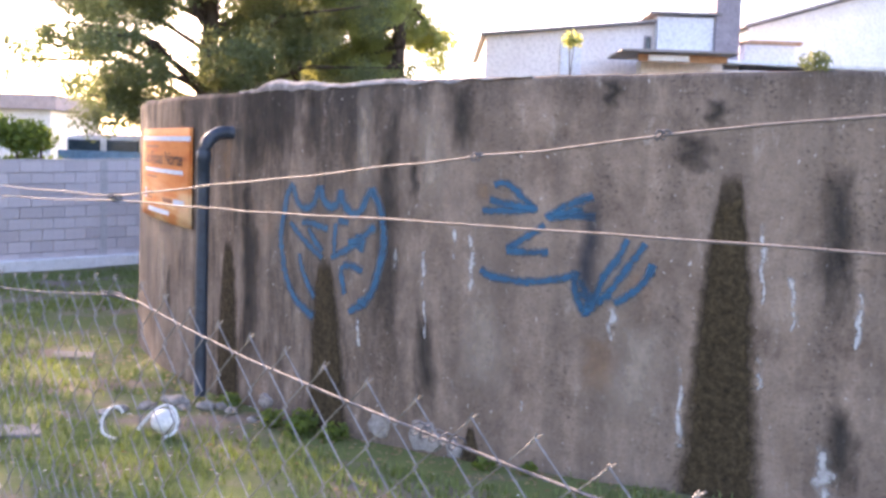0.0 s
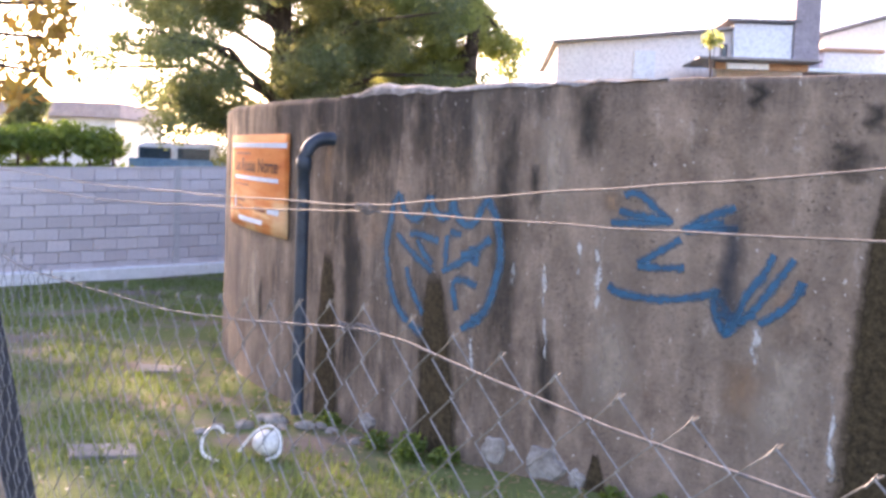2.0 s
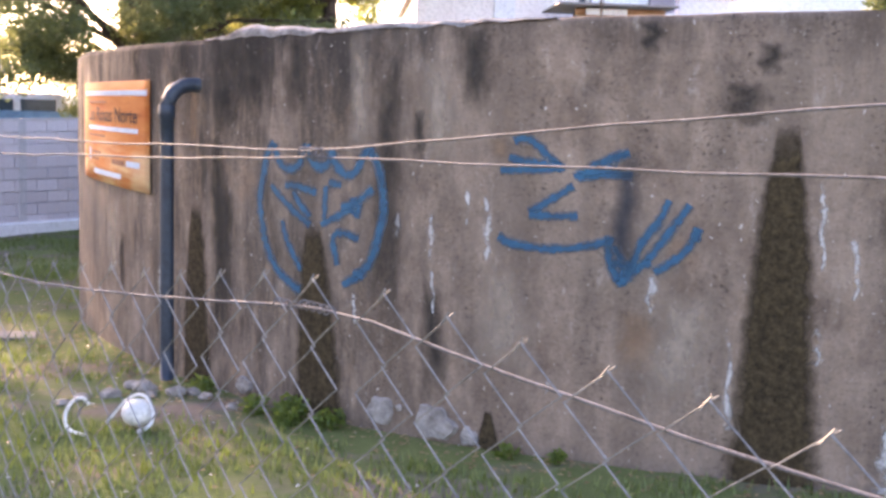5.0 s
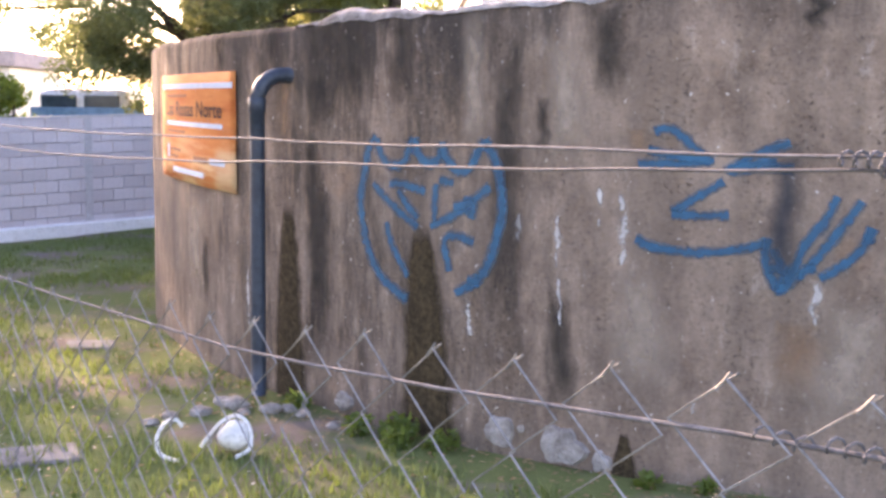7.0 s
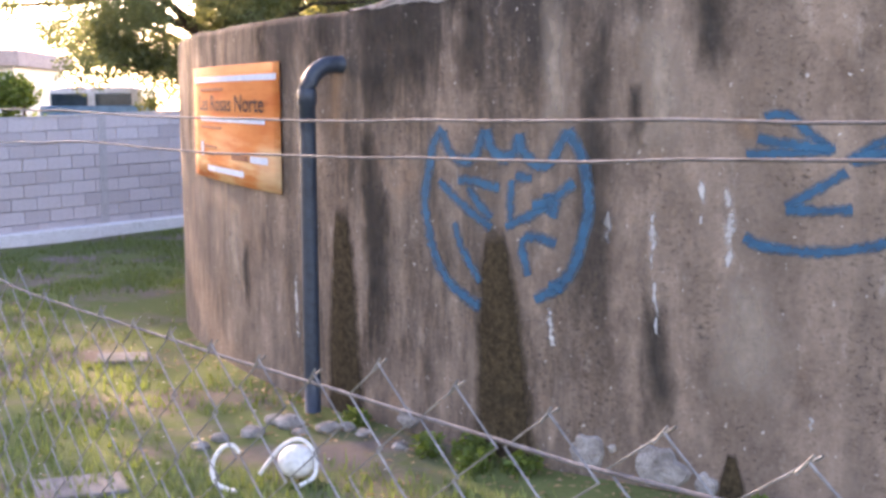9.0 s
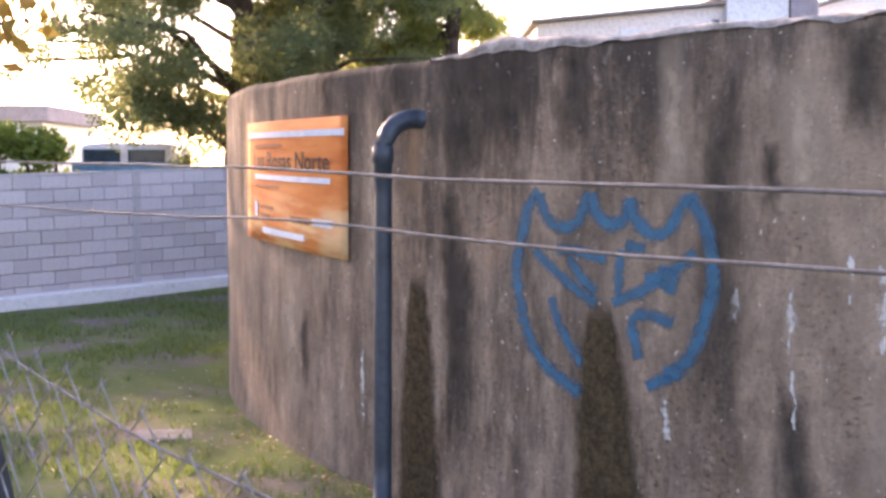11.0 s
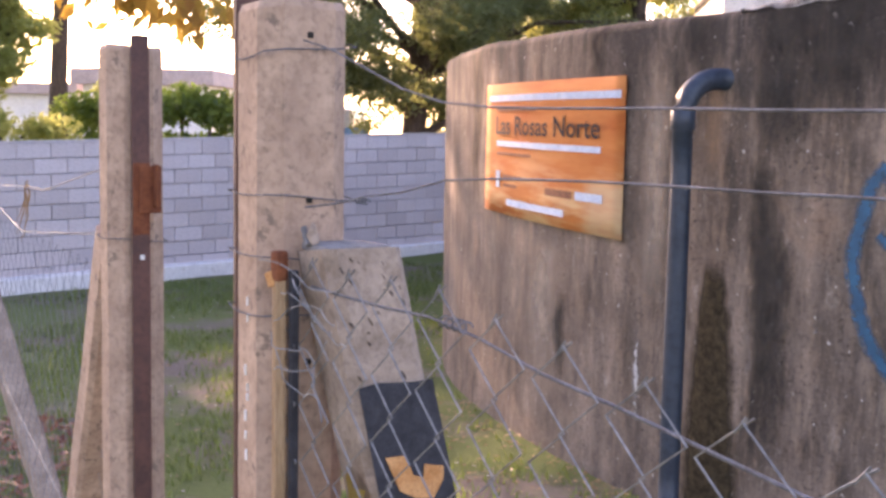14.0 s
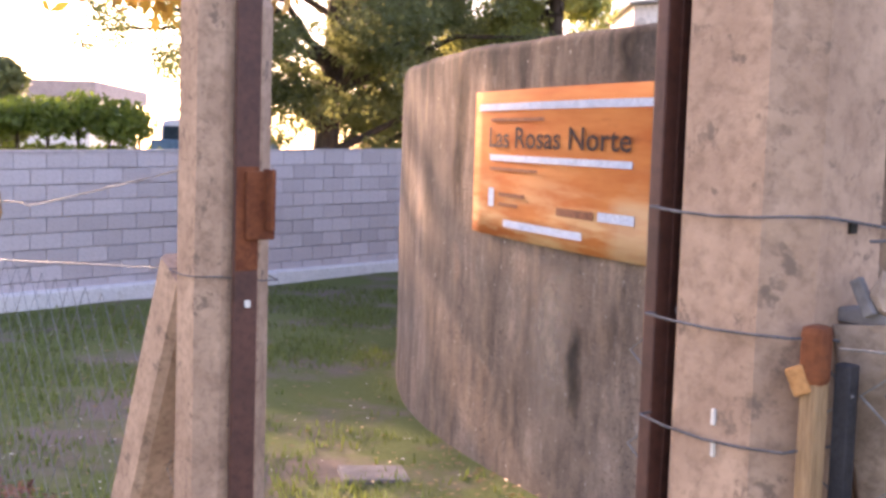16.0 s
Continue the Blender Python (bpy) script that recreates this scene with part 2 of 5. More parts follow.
M_WILLOW = leaf_mat("light_leaves", (0.08, 0.115, 0.040), (0.22, 0.26, 0.09), 0.60, (0.52, 0.54, 0.17))
M_HEDGE = leaf_mat("hedge_leaves", (0.035, 0.070, 0.014), (0.11, 0.17, 0.035), 0.45, (0.24, 0.33, 0.05))
M_AUTUMN = leaf_mat("autumn_leaves", (0.11, 0.045, 0.018), (0.24, 0.20, 0.05), 0.55, (0.55, 0.34, 0.06))
M_BARK = plain("bark", (0.045, 0.030, 0.022), (0.10, 0.070, 0.05), 7, stretch=(3, 3, 0.6), bump=0.9, dist=0.02)
M_GRASS = leaf_mat("grass_blades", (0.070, 0.105, 0.030), (0.185, 0.235, 0.075), 0.40, (0.20, 0.26, 0.055))
M_HOUSE = plain("pale_pink_plaster", (0.83, 0.76, 0.75), (0.88, 0.83, 0.82), 2, bump=0.2)
M_HOUSEB = plain("pale_blue_plaster", (0.74, 0.76, 0.81), (0.82, 0.84, 0.88), 2, bump=0.2)
M_ROOF = plain("grey_roof_sheet", (0.20, 0.18, 0.18), (0.33, 0.31, 0.31), 4, bump=0.3)
M_CHIM = plain("grey_chimney_plaster", (0.27, 0.24, 0.27), (0.38, 0.34, 0.37), 3, bump=0.3)
M_TILE = plain("orange_eaves", (0.40, 0.22, 0.13), (0.55, 0.33, 0.2), 5, bump=0.3)
M_FADED = plain("faded_pink_roof", (0.44, 0.36, 0.36), (0.56, 0.47, 0.47), 3, bump=0.2)
M_GLASS = plain("dark_glass", (0.03, 0.05, 0.07), (0.06, 0.09, 0.12), 2, rough=0.1, bump=0.0)
M_BLUE = plain("light_blue_car_paint", (0.10, 0.22, 0.36), (0.16, 0.30, 0.46), 2, rough=0.35, bump=0.0)
M_VAN = plain("white_car_paint", (0.70, 0.70, 0.71), (0.80, 0.80, 0.81), 2, rough=0.3, bump=0.0)
M_TYRE = plain("tyre_rubber", (0.02, 0.02, 0.02), (0.04, 0.04, 0.04), 9)

# ---- small tools ----
def part(name, bm, material, parent=None, label=""):
    """Links a bmesh as one mesh object, under a thing or a part."""
    me = bpy.data.meshes.new(name)
    if isinstance(bm, bmesh.types.BMesh):
        bm.to_mesh(me)
        bm.free()
    else:
        me.from_pydata(*bm)
    if material:
        me.materials.append(material)
    ob = new(name, me)
    ob.parent = parent
    return tagged(ob, label)


def thing(name, at, label, category, group="", kind=""):
    ob = new(name)
    ob.location = at
    ob.empty_display_size = 0.1
    bpy.context.view_layer.update()
    return tagged(ob, label, category, group, kind)


def wpart(name, bm, material, parent, label=""):
    """A part whose vertices are in world places; its parents are only moved, never turned."""
    ob = part(name, bm, material, parent, label)
    off, p = Vector((0, 0, 0)), parent
    while p:
        off += p.location
        p = p.parent
    ob.data.transform(Matrix.Translation(-off))
    return ob


def smooth(ob):
    for p in ob.data.polygons:
        p.use_smooth = True
    return ob


def box(cx, cy, cz, sx, sy, sz, turn=0.0, bevel=0.0, tilt=None):
    bm = bmesh.new()
    bmesh.ops.create_cube(bm, size=1.0, matrix=Matrix.Diagonal((sx, sy, sz, 1)))
    if bevel:
        bmesh.ops.bevel(bm, geom=bm.edges[:], offset=bevel, segments=2, affect="EDGES", profile=0.6)
    m = Matrix.Translation((cx, cy, cz)) @ Matrix.Rotation(turn, 4, "Z")
    if tilt:
        m = m @ tilt
    bmesh.ops.transform(bm, matrix=m, verts=bm.verts[:])
    return bm


def tube(points, radius, sides=6, caps=True):
    """A tube along points; radius is one number or one for each point."""
    pts = [Vector(p) for p in points]
    rad = radius if isinstance(radius, (list, tuple)) else [radius] * len(pts)
    verts, faces = [], []
    up = Vector((0.13, 0.21, 0.97)).normalized()
    for k, p in enumerate(pts):
        d = (pts[min(k + 1, len(pts) - 1)] - pts[max(k - 1, 0)]).normalized()
        a = d.cross(up)
        if a.length < 0.05:
            a = d.cross(Vector((1, 0, 0)))
        a.normalize()
        b = d.cross(a)
        for s in range(sides):
            w = 2 * math.pi * s / sides
            verts.append(p + rad[k] * (math.cos(w) * a + math.sin(w) * b))
    for k in range(len(pts) - 1):
        for s in range(sides):
            i, j = k * sides + s, k * sides + (s + 1) % sides
            faces.append((i, j, j + sides, i + sides))
    if caps:
        faces.append(tuple(range(sides)))
        faces.append(tuple(reversed(range(len(verts) - sides, len(verts)))))
    return verts, [], faces


def merge(meshes):
    V, F = [], []
    for v, _, f in meshes:
        o = len(V)
        V += v
        F += [tuple(i + o for i in q) for q in f]
    return V, [], F


def curve_points(pts, steps=8):
    """A smooth line through control points (Catmull-Rom)."""
    p = [Vector(q) for q in pts]
    p = [2 * p[0] - p[1]] + p + [2 * p[-1] - p[-2]]
    out = []
    for k in range(1, len(p) - 2):
        for s in range(steps):
            t = s / steps
            a, b, c, d = p[k - 1 : k + 3]
            out.append(0.5 * ((2 * b) + (c - a) * t + (2 * a - 5 * b + 4 * c - d) * t * t + (3 * b - a - 3 * c + d) * t ** 3))
    return out + [p[-2]]


# ---- ground ----
TC, TR, A0 = (4.062, 13.457), 7.343, radians(-125)
FP, FD = Vector((-0.567, 2.097, 0)), Vector((-0.580, 0.815, 0))       # fence: a point and its run
WP, WD = Vector((-4.9, 19.7, 0)), Vector((0.596, 0.803, 0))           # block wall: a point and its run


def ground_z(x, y):
    n = noise.noise(Vector((x * 0.6, y * 0.6, 0))) * 0.03 + noise.noise(Vector((x * 2.5, y * 2.5, 3))) * 0.012
    return n - 0.02


def build_ground():
    xs = [-400, -150, -60, -30, -20] + [-14 + 0.25 * k for k in range(97)] + [14, 20, 30, 60, 150, 400]
    ys = [-400, -150, -60, -30, -15, -8] + [-4 + 0.25 * k for k in range(105)] + [26, 32, 45, 70, 150, 500]
    verts = [(x, y, ground_z(x, y)) for y in ys for x in xs]
    w = len(xs)
    faces = [(j * w + i, j * w + i + 1, j * w + w + i + 1, j * w + w + i) for j in range(len(ys) - 1) for i in range(w - 1)]
    g = part("ground", (verts, [], faces), M_GROUND)
    smooth(g)
    tagged(g, "patchy worn lawn and bare soil round the tank", "ground", kind="structure")


build_ground()

# ---- the round tank ----
def tp(u, z, off=0.0):
    """A place on the tank's outside: u metres along the wall, z up, off outwards."""
    a = A0 + u / TR
    return Vector((TC[0] + (TR + off) * math.cos(a), TC[1] + (TR + off) * math.sin(a), z))


def rim_z(u):
    base = 2.335 + 0.023 * max(0.0, min(4.6, u + 2.2)) + 0.012 * noise.noise(Vector((u * 1.7, 0, 5)))
    return base + 0.006 * noise.noise(Vector((u * 9, 0, 2)))


def with_uv(ob, uvs):
    layer = ob.data.uv_layers.new(name="UVMap")
    for loop in ob.data.loops:
        layer.data[loop.index].uv = uvs[loop.vertex_index]
    return ob


def wall_d(u, z):
    """How far the wall's face bulges at a place; it dies out below the rim."""
    d = 0.004 * noise.noise(Vector((u * 1.3, z * 1.3, 1))) + 0.010 * noise.noise(Vector((u * 0.7, z * 0.7, 8)))
    return d * max(0.0, min(1.0, (2.2 - z) / 0.4))


tank = thing("water_tank", (TC[0], TC[1], 0), "large round weathered concrete water tank with blue graffiti", "water tank")


def build_tank():
    near = [-8.0 + 0.06 * k for k in range(226)]
    full = 2 * math.pi * TR
    far = [5.6 + k * (full - 13.6) / 60 for k in range(1, 60)]
    us = near + far
    prof = [(-0.15, 0.0), (0.1, 0.0), (0.3, 0), (0.5, 0), (0.7, 0), (0.9, 0), (1.1, 0), (1.3, 0), (1.5, 0), (1.7, 0), (1.9, 0), (2.1, 0)]
    verts, uvs, faces = [], [], []
    top = [(-0.05, 0.0), (-0.025, -0.006), (-0.008, -0.022), (0.0, -0.05), (0.0, -0.17), (-0.03, -0.2), (-0.3, -0.2)]
    rows = len(prof) + len(top)
    for u in us:
        h = rim_z(u)
        for z, off in prof:
            verts.append(tp(u, z, off + wall_d(u, z)))
            uvs.append((u, z))
        for dz, off in top:
            verts.append(tp(u, h + dz, off + 0.002 * noise.noise(Vector((u * 6, dz * 20, 4)))))
            uvs.append((u, h + dz + off))
    m = len(us)
    for i in range(m):
        j = (i + 1) % m
        for k in range(rows - 1):
            faces.append((i * rows + k, j * rows + k, j * rows + k + 1, i * rows + k + 1))
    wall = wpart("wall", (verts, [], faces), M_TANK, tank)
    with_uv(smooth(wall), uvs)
    ring = [tp(full * k / 64, 2.1, -0.15) for k in range(64)]
    low = [tp(full * k / 64, 1.95, -0.15) for k in range(64)]
    V = ring + low
    F = [tuple(range(64)), tuple(reversed(range(64, 128)))] + [(k, k + 64, (k + 1) % 64 + 64, (k + 1) % 64) for k in range(64)]
    wpart("cover_slab", (V, [], F), M_LUMP, tank)


build_tank()


def rim_patch():
    """A lumpy cement repair that rides over the rim."""
    V, F = [], []
    n, k = 110, 9
    for i in range(n + 1):
        u = -1.95 + 2.75 * i / n
        hump = 0.055 * math.exp(-((u + 1.48) / 0.17) ** 2) + 0.035 * math.exp(-((u + 1.12) / 0.22) ** 2) + 0.012 * math.exp(-((u + 0.35) / 0.3) ** 2)
        ends = max(0.0, min(1.0, (u + 1.95) / 0.15, (0.8 - u) / 0.5))
        lip = ends * (0.014 + 0.012 * noise.noise(Vector((u * 6, 3, 0))))
        for j in range(k + 1):
            w = math.pi * j / k
            low = 0.022 + 0.02 * noise.noise(Vector((u * 7, 0, 9))) if j < k / 2 else 0.03
            z = rim_z(u) - low * ends + (low * ends + hump + 0.006 * ends) * max(0.0, math.sin(w)) ** 0.6 + 0.008 * ends * noise.noise(Vector((u * 16, w * 3, 7)))
            off = 0.006 + lip * math.sin(min(w * 2, math.pi)) - (0.16 * j / k)
            V.append(tp(u, z - (0.03 if ends == 0 else 0), off - (0.02 if ends == 0 else 0)))
    for i in range(n):
        for j in range(k):
            a = i * (k + 1) + j
            F.append((a, a + k + 1, a + k + 2, a + 1))
    smooth(wpart("rim_patch", (V, [], F), M_LUMP, tank, "pale lumpy cement repair on the rim"))


rim_patch()


LAYER = itertools.count()


def streak(name, mat, top, bottom, widths, off=0.005, bulge=0.0, wob=0.0, label=""):
    """A growth or run on the wall: (u, z) of its top and bottom, half widths from the top down."""
    n, k = 14, 6
    off += 0.0003 * (next(LAYER) % 8)
    V, UV, F = [], [], []
    for i in range(n + 1):
        t = i / n
        pos = t * (len(widths) - 1)
        a = min(int(pos), len(widths) - 2)
        half = widths[a] + (widths[a + 1] - widths[a]) * (pos - a)
        uc = top[0] + (bottom[0] - top[0]) * t + wob * noise.noise(Vector((top[0], t * 4, 1)))
        for j in range(k + 1):
            s = j / k * 2 - 1
            zz = top[1] + (bottom[1] - top[1]) * t
            V.append(tp(uc + s * half, zz, off + wall_d(uc + s * half, zz) + bulge * (1 - s * s)))
            UV.append((j / k, t))
    for i in range(n):
        for j in range(k):
            a = i * (k + 1) + j
            F.append((a, a + k + 1, a + k + 2, a + 1))
    ob = wpart(name, (V, [], F), mat, tank, label)
    with_uv(smooth(ob), UV)
    ob.visible_shadow = False
    return ob


# moss that grows in tall pointed tongues
for top, bot, w in (((-0.83, 1.20), (-0.76, -0.05), [0.05, 0.125, 0.165, 0.19, 0.215, 0.24]),
                    ((-2.02, 1.24), (-2.00, -0.05), [0.05, 0.11, 0.145, 0.17, 0.19, 0.20]),
                    ((2.01, 1.88), (2.02, -0.05), [0.05, 0.115, 0.16, 0.19, 0.22, 0.25, 0.29]),
                    ((0.45, 0.20), (0.46, -0.05), [0.02, 0.06, 0.09])):
    streak("moss_streak", M_MOSS, top, bot, w, 0.006, 0.012, 0.0, "dark brown-green moss streak")
for top, bot, w in (((-0.05, 1.90), (-0.04, 1.58), [0.035, 0.05, 0.045]), ((1.30, 2.38), (1.31, 2.20), [0.06, 0.06, 0.04]),
                    ((1.91, 2.28), (1.91, 2.10), [0.08, 0.09, 0.06]), ((1.78, 2.08), (1.82, 1.84), [0.11, 0.13, 0.08]),
                    ((0.29, 2.40), (0.33, 1.86), [0.13, 0.14, 0.08]), ((2.67, 0.60), (2.69, 0.05), [0.07, 0.12, 0.10]),
                    ((-1.44, 2.40), (-1.44, 1.80), [0.26, 0.26, 0.14]), ((-2.20, 2.38), (-2.22, 1.98), [0.16, 0.14, 0.10]),
                    ((-1.69, 2.40), (-1.69, 1.60), [0.18, 0.17, 0.10]), ((-1.82, 1.75), (-1.66, 0.90), [0.08, 0.15, 0.15]),
                    ((-1.72, 1.35), (-1.72, 0.30), [0.11, 0.14, 0.12]), ((-0.27, 2.30), (-0.26, 0.45), [0.13, 0.12, 0.13, 0.12]),
                    ((-1.00, 2.38), (-0.98, 1.85), [0.16, 0.15, 0.08]), ((-3.24, 0.95), (-3.24, 0.38), [0.05, 0.08, 0.05]),
                    ((0.06, 0.92), (0.10, 0.12), [0.06, 0.11, 0.10]), ((-2.95, 2.36), (-2.94, 2.02), [0.12, 0.10, 0.08]),
                    ((-4.6, 2.36), (-4.6, 1.3), [0.16, 0.14, 0.08]), ((2.60, 1.95), (2.62, 1.00), [0.09, 0.13, 0.13, 0.08])):
    streak("algae_stain", M_SOOT, top, bot, w, 0.004, 0.0, 0.04, "black algae stain")
for top, bot, w in (((-0.49, 2.38), (-0.46, 1.55), [0.09, 0.10, 0.08]), ((0.50, 1.05), (0.52, 0.40), [0.12, 0.24, 0.2]), ((0.05, 2.25), (0.10, 1.5), [0.12, 0.16, 0.1]),
                    ((-2.45, 2.1), (-2.42, 0.9), [0.10, 0.12, 0.1]), ((-3.45, 1.25), (-3.45, 0.4), [0.22, 0.25, 0.2]), ((1.55, 1.0), (1.5, 0.3), [0.2, 0.25, 0.2])):
    streak("bare_band", M_PALE, top, bot, w, 0.003, 0.0, 0.04, "paler bare cement band")
for top, bot, w in (((1.28, 0.86), (1.28, 0.48), [0.10, 0.15, 0.12]), ((-2.05, 2.0), (-2.05, 1.55), [0.07, 0.08, 0.05]), ((0.47, 1.75), (0.48, 1.62), [0.06, 0.07, 0.05])):
    streak("rust_seep", M_TINT, top, bot, w, 0.0045, 0.0, 0.03, "faint rusty seep")
for top, bot, w in (((0.05, 1.36), (0.05, 1.02), [0.014, 0.040, 0.014]), ((0.06, 1.0), (0.08, 0.72), [0.012, 0.020, 0.014]), ((-0.18, 1.31), (-0.18, 1.14), [0.018, 0.035, 0.022]),
                    ((0.41, 1.44), (0.42, 1.06), [0.022, 0.055, 0.035]), ((0.28, 1.50), (0.29, 1.25), [0.02, 0.03, 0.02]), ((2.19, 1.62), (2.22, 1.12), [0.015, 0.04, 0.02]),
                    ((2.37, 1.32), (2.39, 0.98), [0.02, 0.05, 0.03]), ((2.22, 0.84), (2.22, 0.63), [0.03, 0.05, 0.04]),
                    ((1.77, 0.80), (1.79, 0.25), [0.014, 0.03, 0.04]), ((2.58, 0.40), (2.60, -0.02), [0.05, 0.10, 0.12]),
                    ((1.35, 1.07), (1.35, 0.84), [0.03, 0.045, 0.02]), ((-2.54, 0.86), (-2.52, 0.36), [0.02, 0.045, 0.05]),
                    ((-1.48, 1.02), (-1.47, 0.96), [0.018, 0.025, 0.018]), ((-0.50, 0.82), (-0.48, 0.60), [0.03, 0.06, 0.03]),
                    ((2.75, 1.3), (2.73, 0.9), [0.02, 0.05, 0.03]), ((0.80, 0.42), (0.80, 0.34), [0.02, 0.03, 0.02])):
    streak("lime_streak", M_LIME, top, bot, w, 0.005, 0.0, 0.02, "white lime run")
streak("overspray", M_HAZE, (1.20, 1.72), (1.19, 0.98), [0.09, 0.10, 0.11, 0.10], 0.012, 0.0, 0.02, "grey-blue painted smear")


def plaster_patch(u, z, ru, rz, thick, seed):
    """A flake of old render left on the wall's foot: proud, with a ragged edge."""
    V, F = [tp(u, z, thick)], []
    n = 22
    for ring, off in ((0.5, thick), (0.88, thick * 0.85), (1.0, -0.006)):
        for k in range(n):
            w = 2 * math.pi * k / n
            r = ring * (1 + 0.45 * noise.noise(Vector((math.cos(w) * 1.6, math.sin(w) * 1.6, seed))))
            V.append(tp(u + ru * r * math.cos(w), z + rz * r * math.sin(w), off + 0.006 * noise.noise(Vector((k * 0.9, ring * 5, seed)))))
    for k in range(n):
        j = (k + 1) % n
        F += [(0, 1 + k, 1 + j), (1 + k, 1 + n + k, 1 + n + j, 1 + j), (1 + n + k, 1 + 2 * n + k, 1 + 2 * n + j, 1 + n + j)]
    wpart("plaster_patch", (V, [], F), M_LUMP, tank, "pale flake of broken plaster")


for u, z, ru, rz, th, seed in ((-0.27, 0.09, 0.10, 0.09, 0.022, 1.0), (0.10, 0.07, 0.13, 0.11, 0.035, 4.0), (-0.14, 0.13, 0.025, 0.02, 0.015, 6.0), (0.33, 0.02, 0.05, 0.06, 0.03, 9.0), (0.05, 0.15, 0.05, 0.03, 0.02, 12.0), (-1.45, 0.06, 0.08, 0.05, 0.03, 15.0)):
    plaster_patch(u, z, ru, rz, th, seed)


def stroke(points, width=0.055):
    """One sprayed line on the tank's wall."""
    pts = curve_points([(u, z, 0) for u, z in points], 7)
    V, UV, F = [], [], []
    cols, lift = 4, 0.0085 + 0.0003 * (next(LAYER) % 6)
    for i, p in enumerate(pts):
        d = (pts[min(i + 1, len(pts) - 1)] - pts[max(i - 1, 0)]).normalized()
        s = Vector((-d.y, d.x, 0))
        w = width * (1 + 0.25 * noise.noise(Vector((p.x * 9, p.y * 9, 3))))
        for j in range(cols + 1):
            q = p + s * w * (j / cols - 0.5)
            V.append(tp(q.x, q.y, lift + wall_d(q.x, q.y)))
            UV.append((i * 0.1, j / cols))
    for i in range(len(pts) - 1):
        for j in range(cols):
            a = i * (cols + 1) + j
            F.append((a, a + cols + 1, a + cols + 2, a + 1))
    ob = wpart("paint_stroke", (V, [], F), M_PAINT, tank, "sprayed blue line")
    with_uv(ob, UV)
    ob.visible_shadow = False


# the crowned face: outline, crown, brows and nose
for line in (((-1.17, 1.67), (-1.24, 1.59), (-1.28, 1.43), (-1.31, 1.28), (-1.27, 1.09), (-1.19, 0.92), (-1.06, 0.81), (-0.92, 0.75)),
             ((-0.40, 1.67), (-0.34, 1.58), (-0.30, 1.48), (-0.28, 1.30), (-0.31, 1.16), (-0.37, 0.99), (-0.46, 0.89), (-0.58, 0.82)),
             ((-1.17, 1.66), (-1.14, 1.57), (-1.06, 1.51), (-0.96, 1.53), (-0.89, 1.67)), ((-0.88, 1.67), (-0.85, 1.58), (-0.78, 1.53), (-0.71, 1.56), (-0.68, 1.65)),
             ((-0.68, 1.65), (-0.65, 1.56), (-0.58, 1.50), (-0.50, 1.51), (-0.45, 1.59), (-0.40, 1.67)), ((-0.50, 0.90), (-0.42, 0.90))):
    stroke(line, 0.082)
for line in (((-1.07, 1.41), (-0.94, 1.40), (-0.80, 1.37)), ((-1.20, 1.40), (-1.10, 1.32), (-0.98, 1.24), (-0.85, 1.17)), ((-1.00, 1.37), (-0.93, 1.29), (-0.85, 1.22)),
             ((-0.72, 1.42), (-0.73, 1.32), (-0.73, 1.19)), ((-0.76, 1.18), (-0.60, 1.25), (-0.48, 1.33), (-0.36, 1.42)), ((-0.60, 1.30), (-0.47, 1.32), (-0.48, 1.24)),
             ((-0.52, 1.36), (-0.50, 1.26)), ((-1.10, 1.18), (-1.05, 1.06), (-0.99, 0.97), (-0.92, 0.88)), ((-0.46, 1.11), (-0.57, 1.14), (-0.65, 1.12), (-0.65, 1.03), (-0.62, 0.94)), ((-0.70, 1.44), (-0.60, 1.43))):
    stroke(line, 0.068)
# the second face: lashes, eye, mouth and the hand below
for line in (((0.56, 1.73), (0.63, 1.75), (0.70, 1.71), (0.82, 1.61)), ((0.53, 1.64), (0.64, 1.62), (0.84, 1.60)), ((0.48, 1.57), (0.69, 1.58), (0.86, 1.60)),
             ((0.91, 1.55), (1.05, 1.63), (1.21, 1.69)), ((0.93, 1.55), (1.11, 1.57), (1.23, 1.57)), ((0.96, 1.57), (1.15, 1.61)),
             ((0.91, 1.50), (0.80, 1.43), (0.66, 1.34)), ((0.66, 1.33), (0.79, 1.33), (0.94, 1.34))):
    stroke(line, 0.064)
for line in (((0.48, 1.20), (0.59, 1.16), (0.80, 1.15), (1.00, 1.18), (1.13, 1.22)), ((1.13, 1.24), (1.12, 1.13), (1.19, 0.97)), ((1.15, 1.19), (1.20, 1.08), (1.20, 0.98)),
             ((1.18, 0.98), (1.28, 1.08), (1.35, 1.11)), ((1.23, 1.04), (1.30, 1.23)), ((1.29, 1.21), (1.38, 1.33), (1.43, 1.45)), ((1.31, 1.10), (1.42, 1.25), (1.54, 1.43)),
             ((1.37, 1.06), (1.49, 1.15), (1.56, 1.23), (1.59, 1.31)), ((1.59, 1.31), (1.57, 1.24)), ((1.14, 1.10), (1.30, 1.07))):
    stroke(line, 0.064)

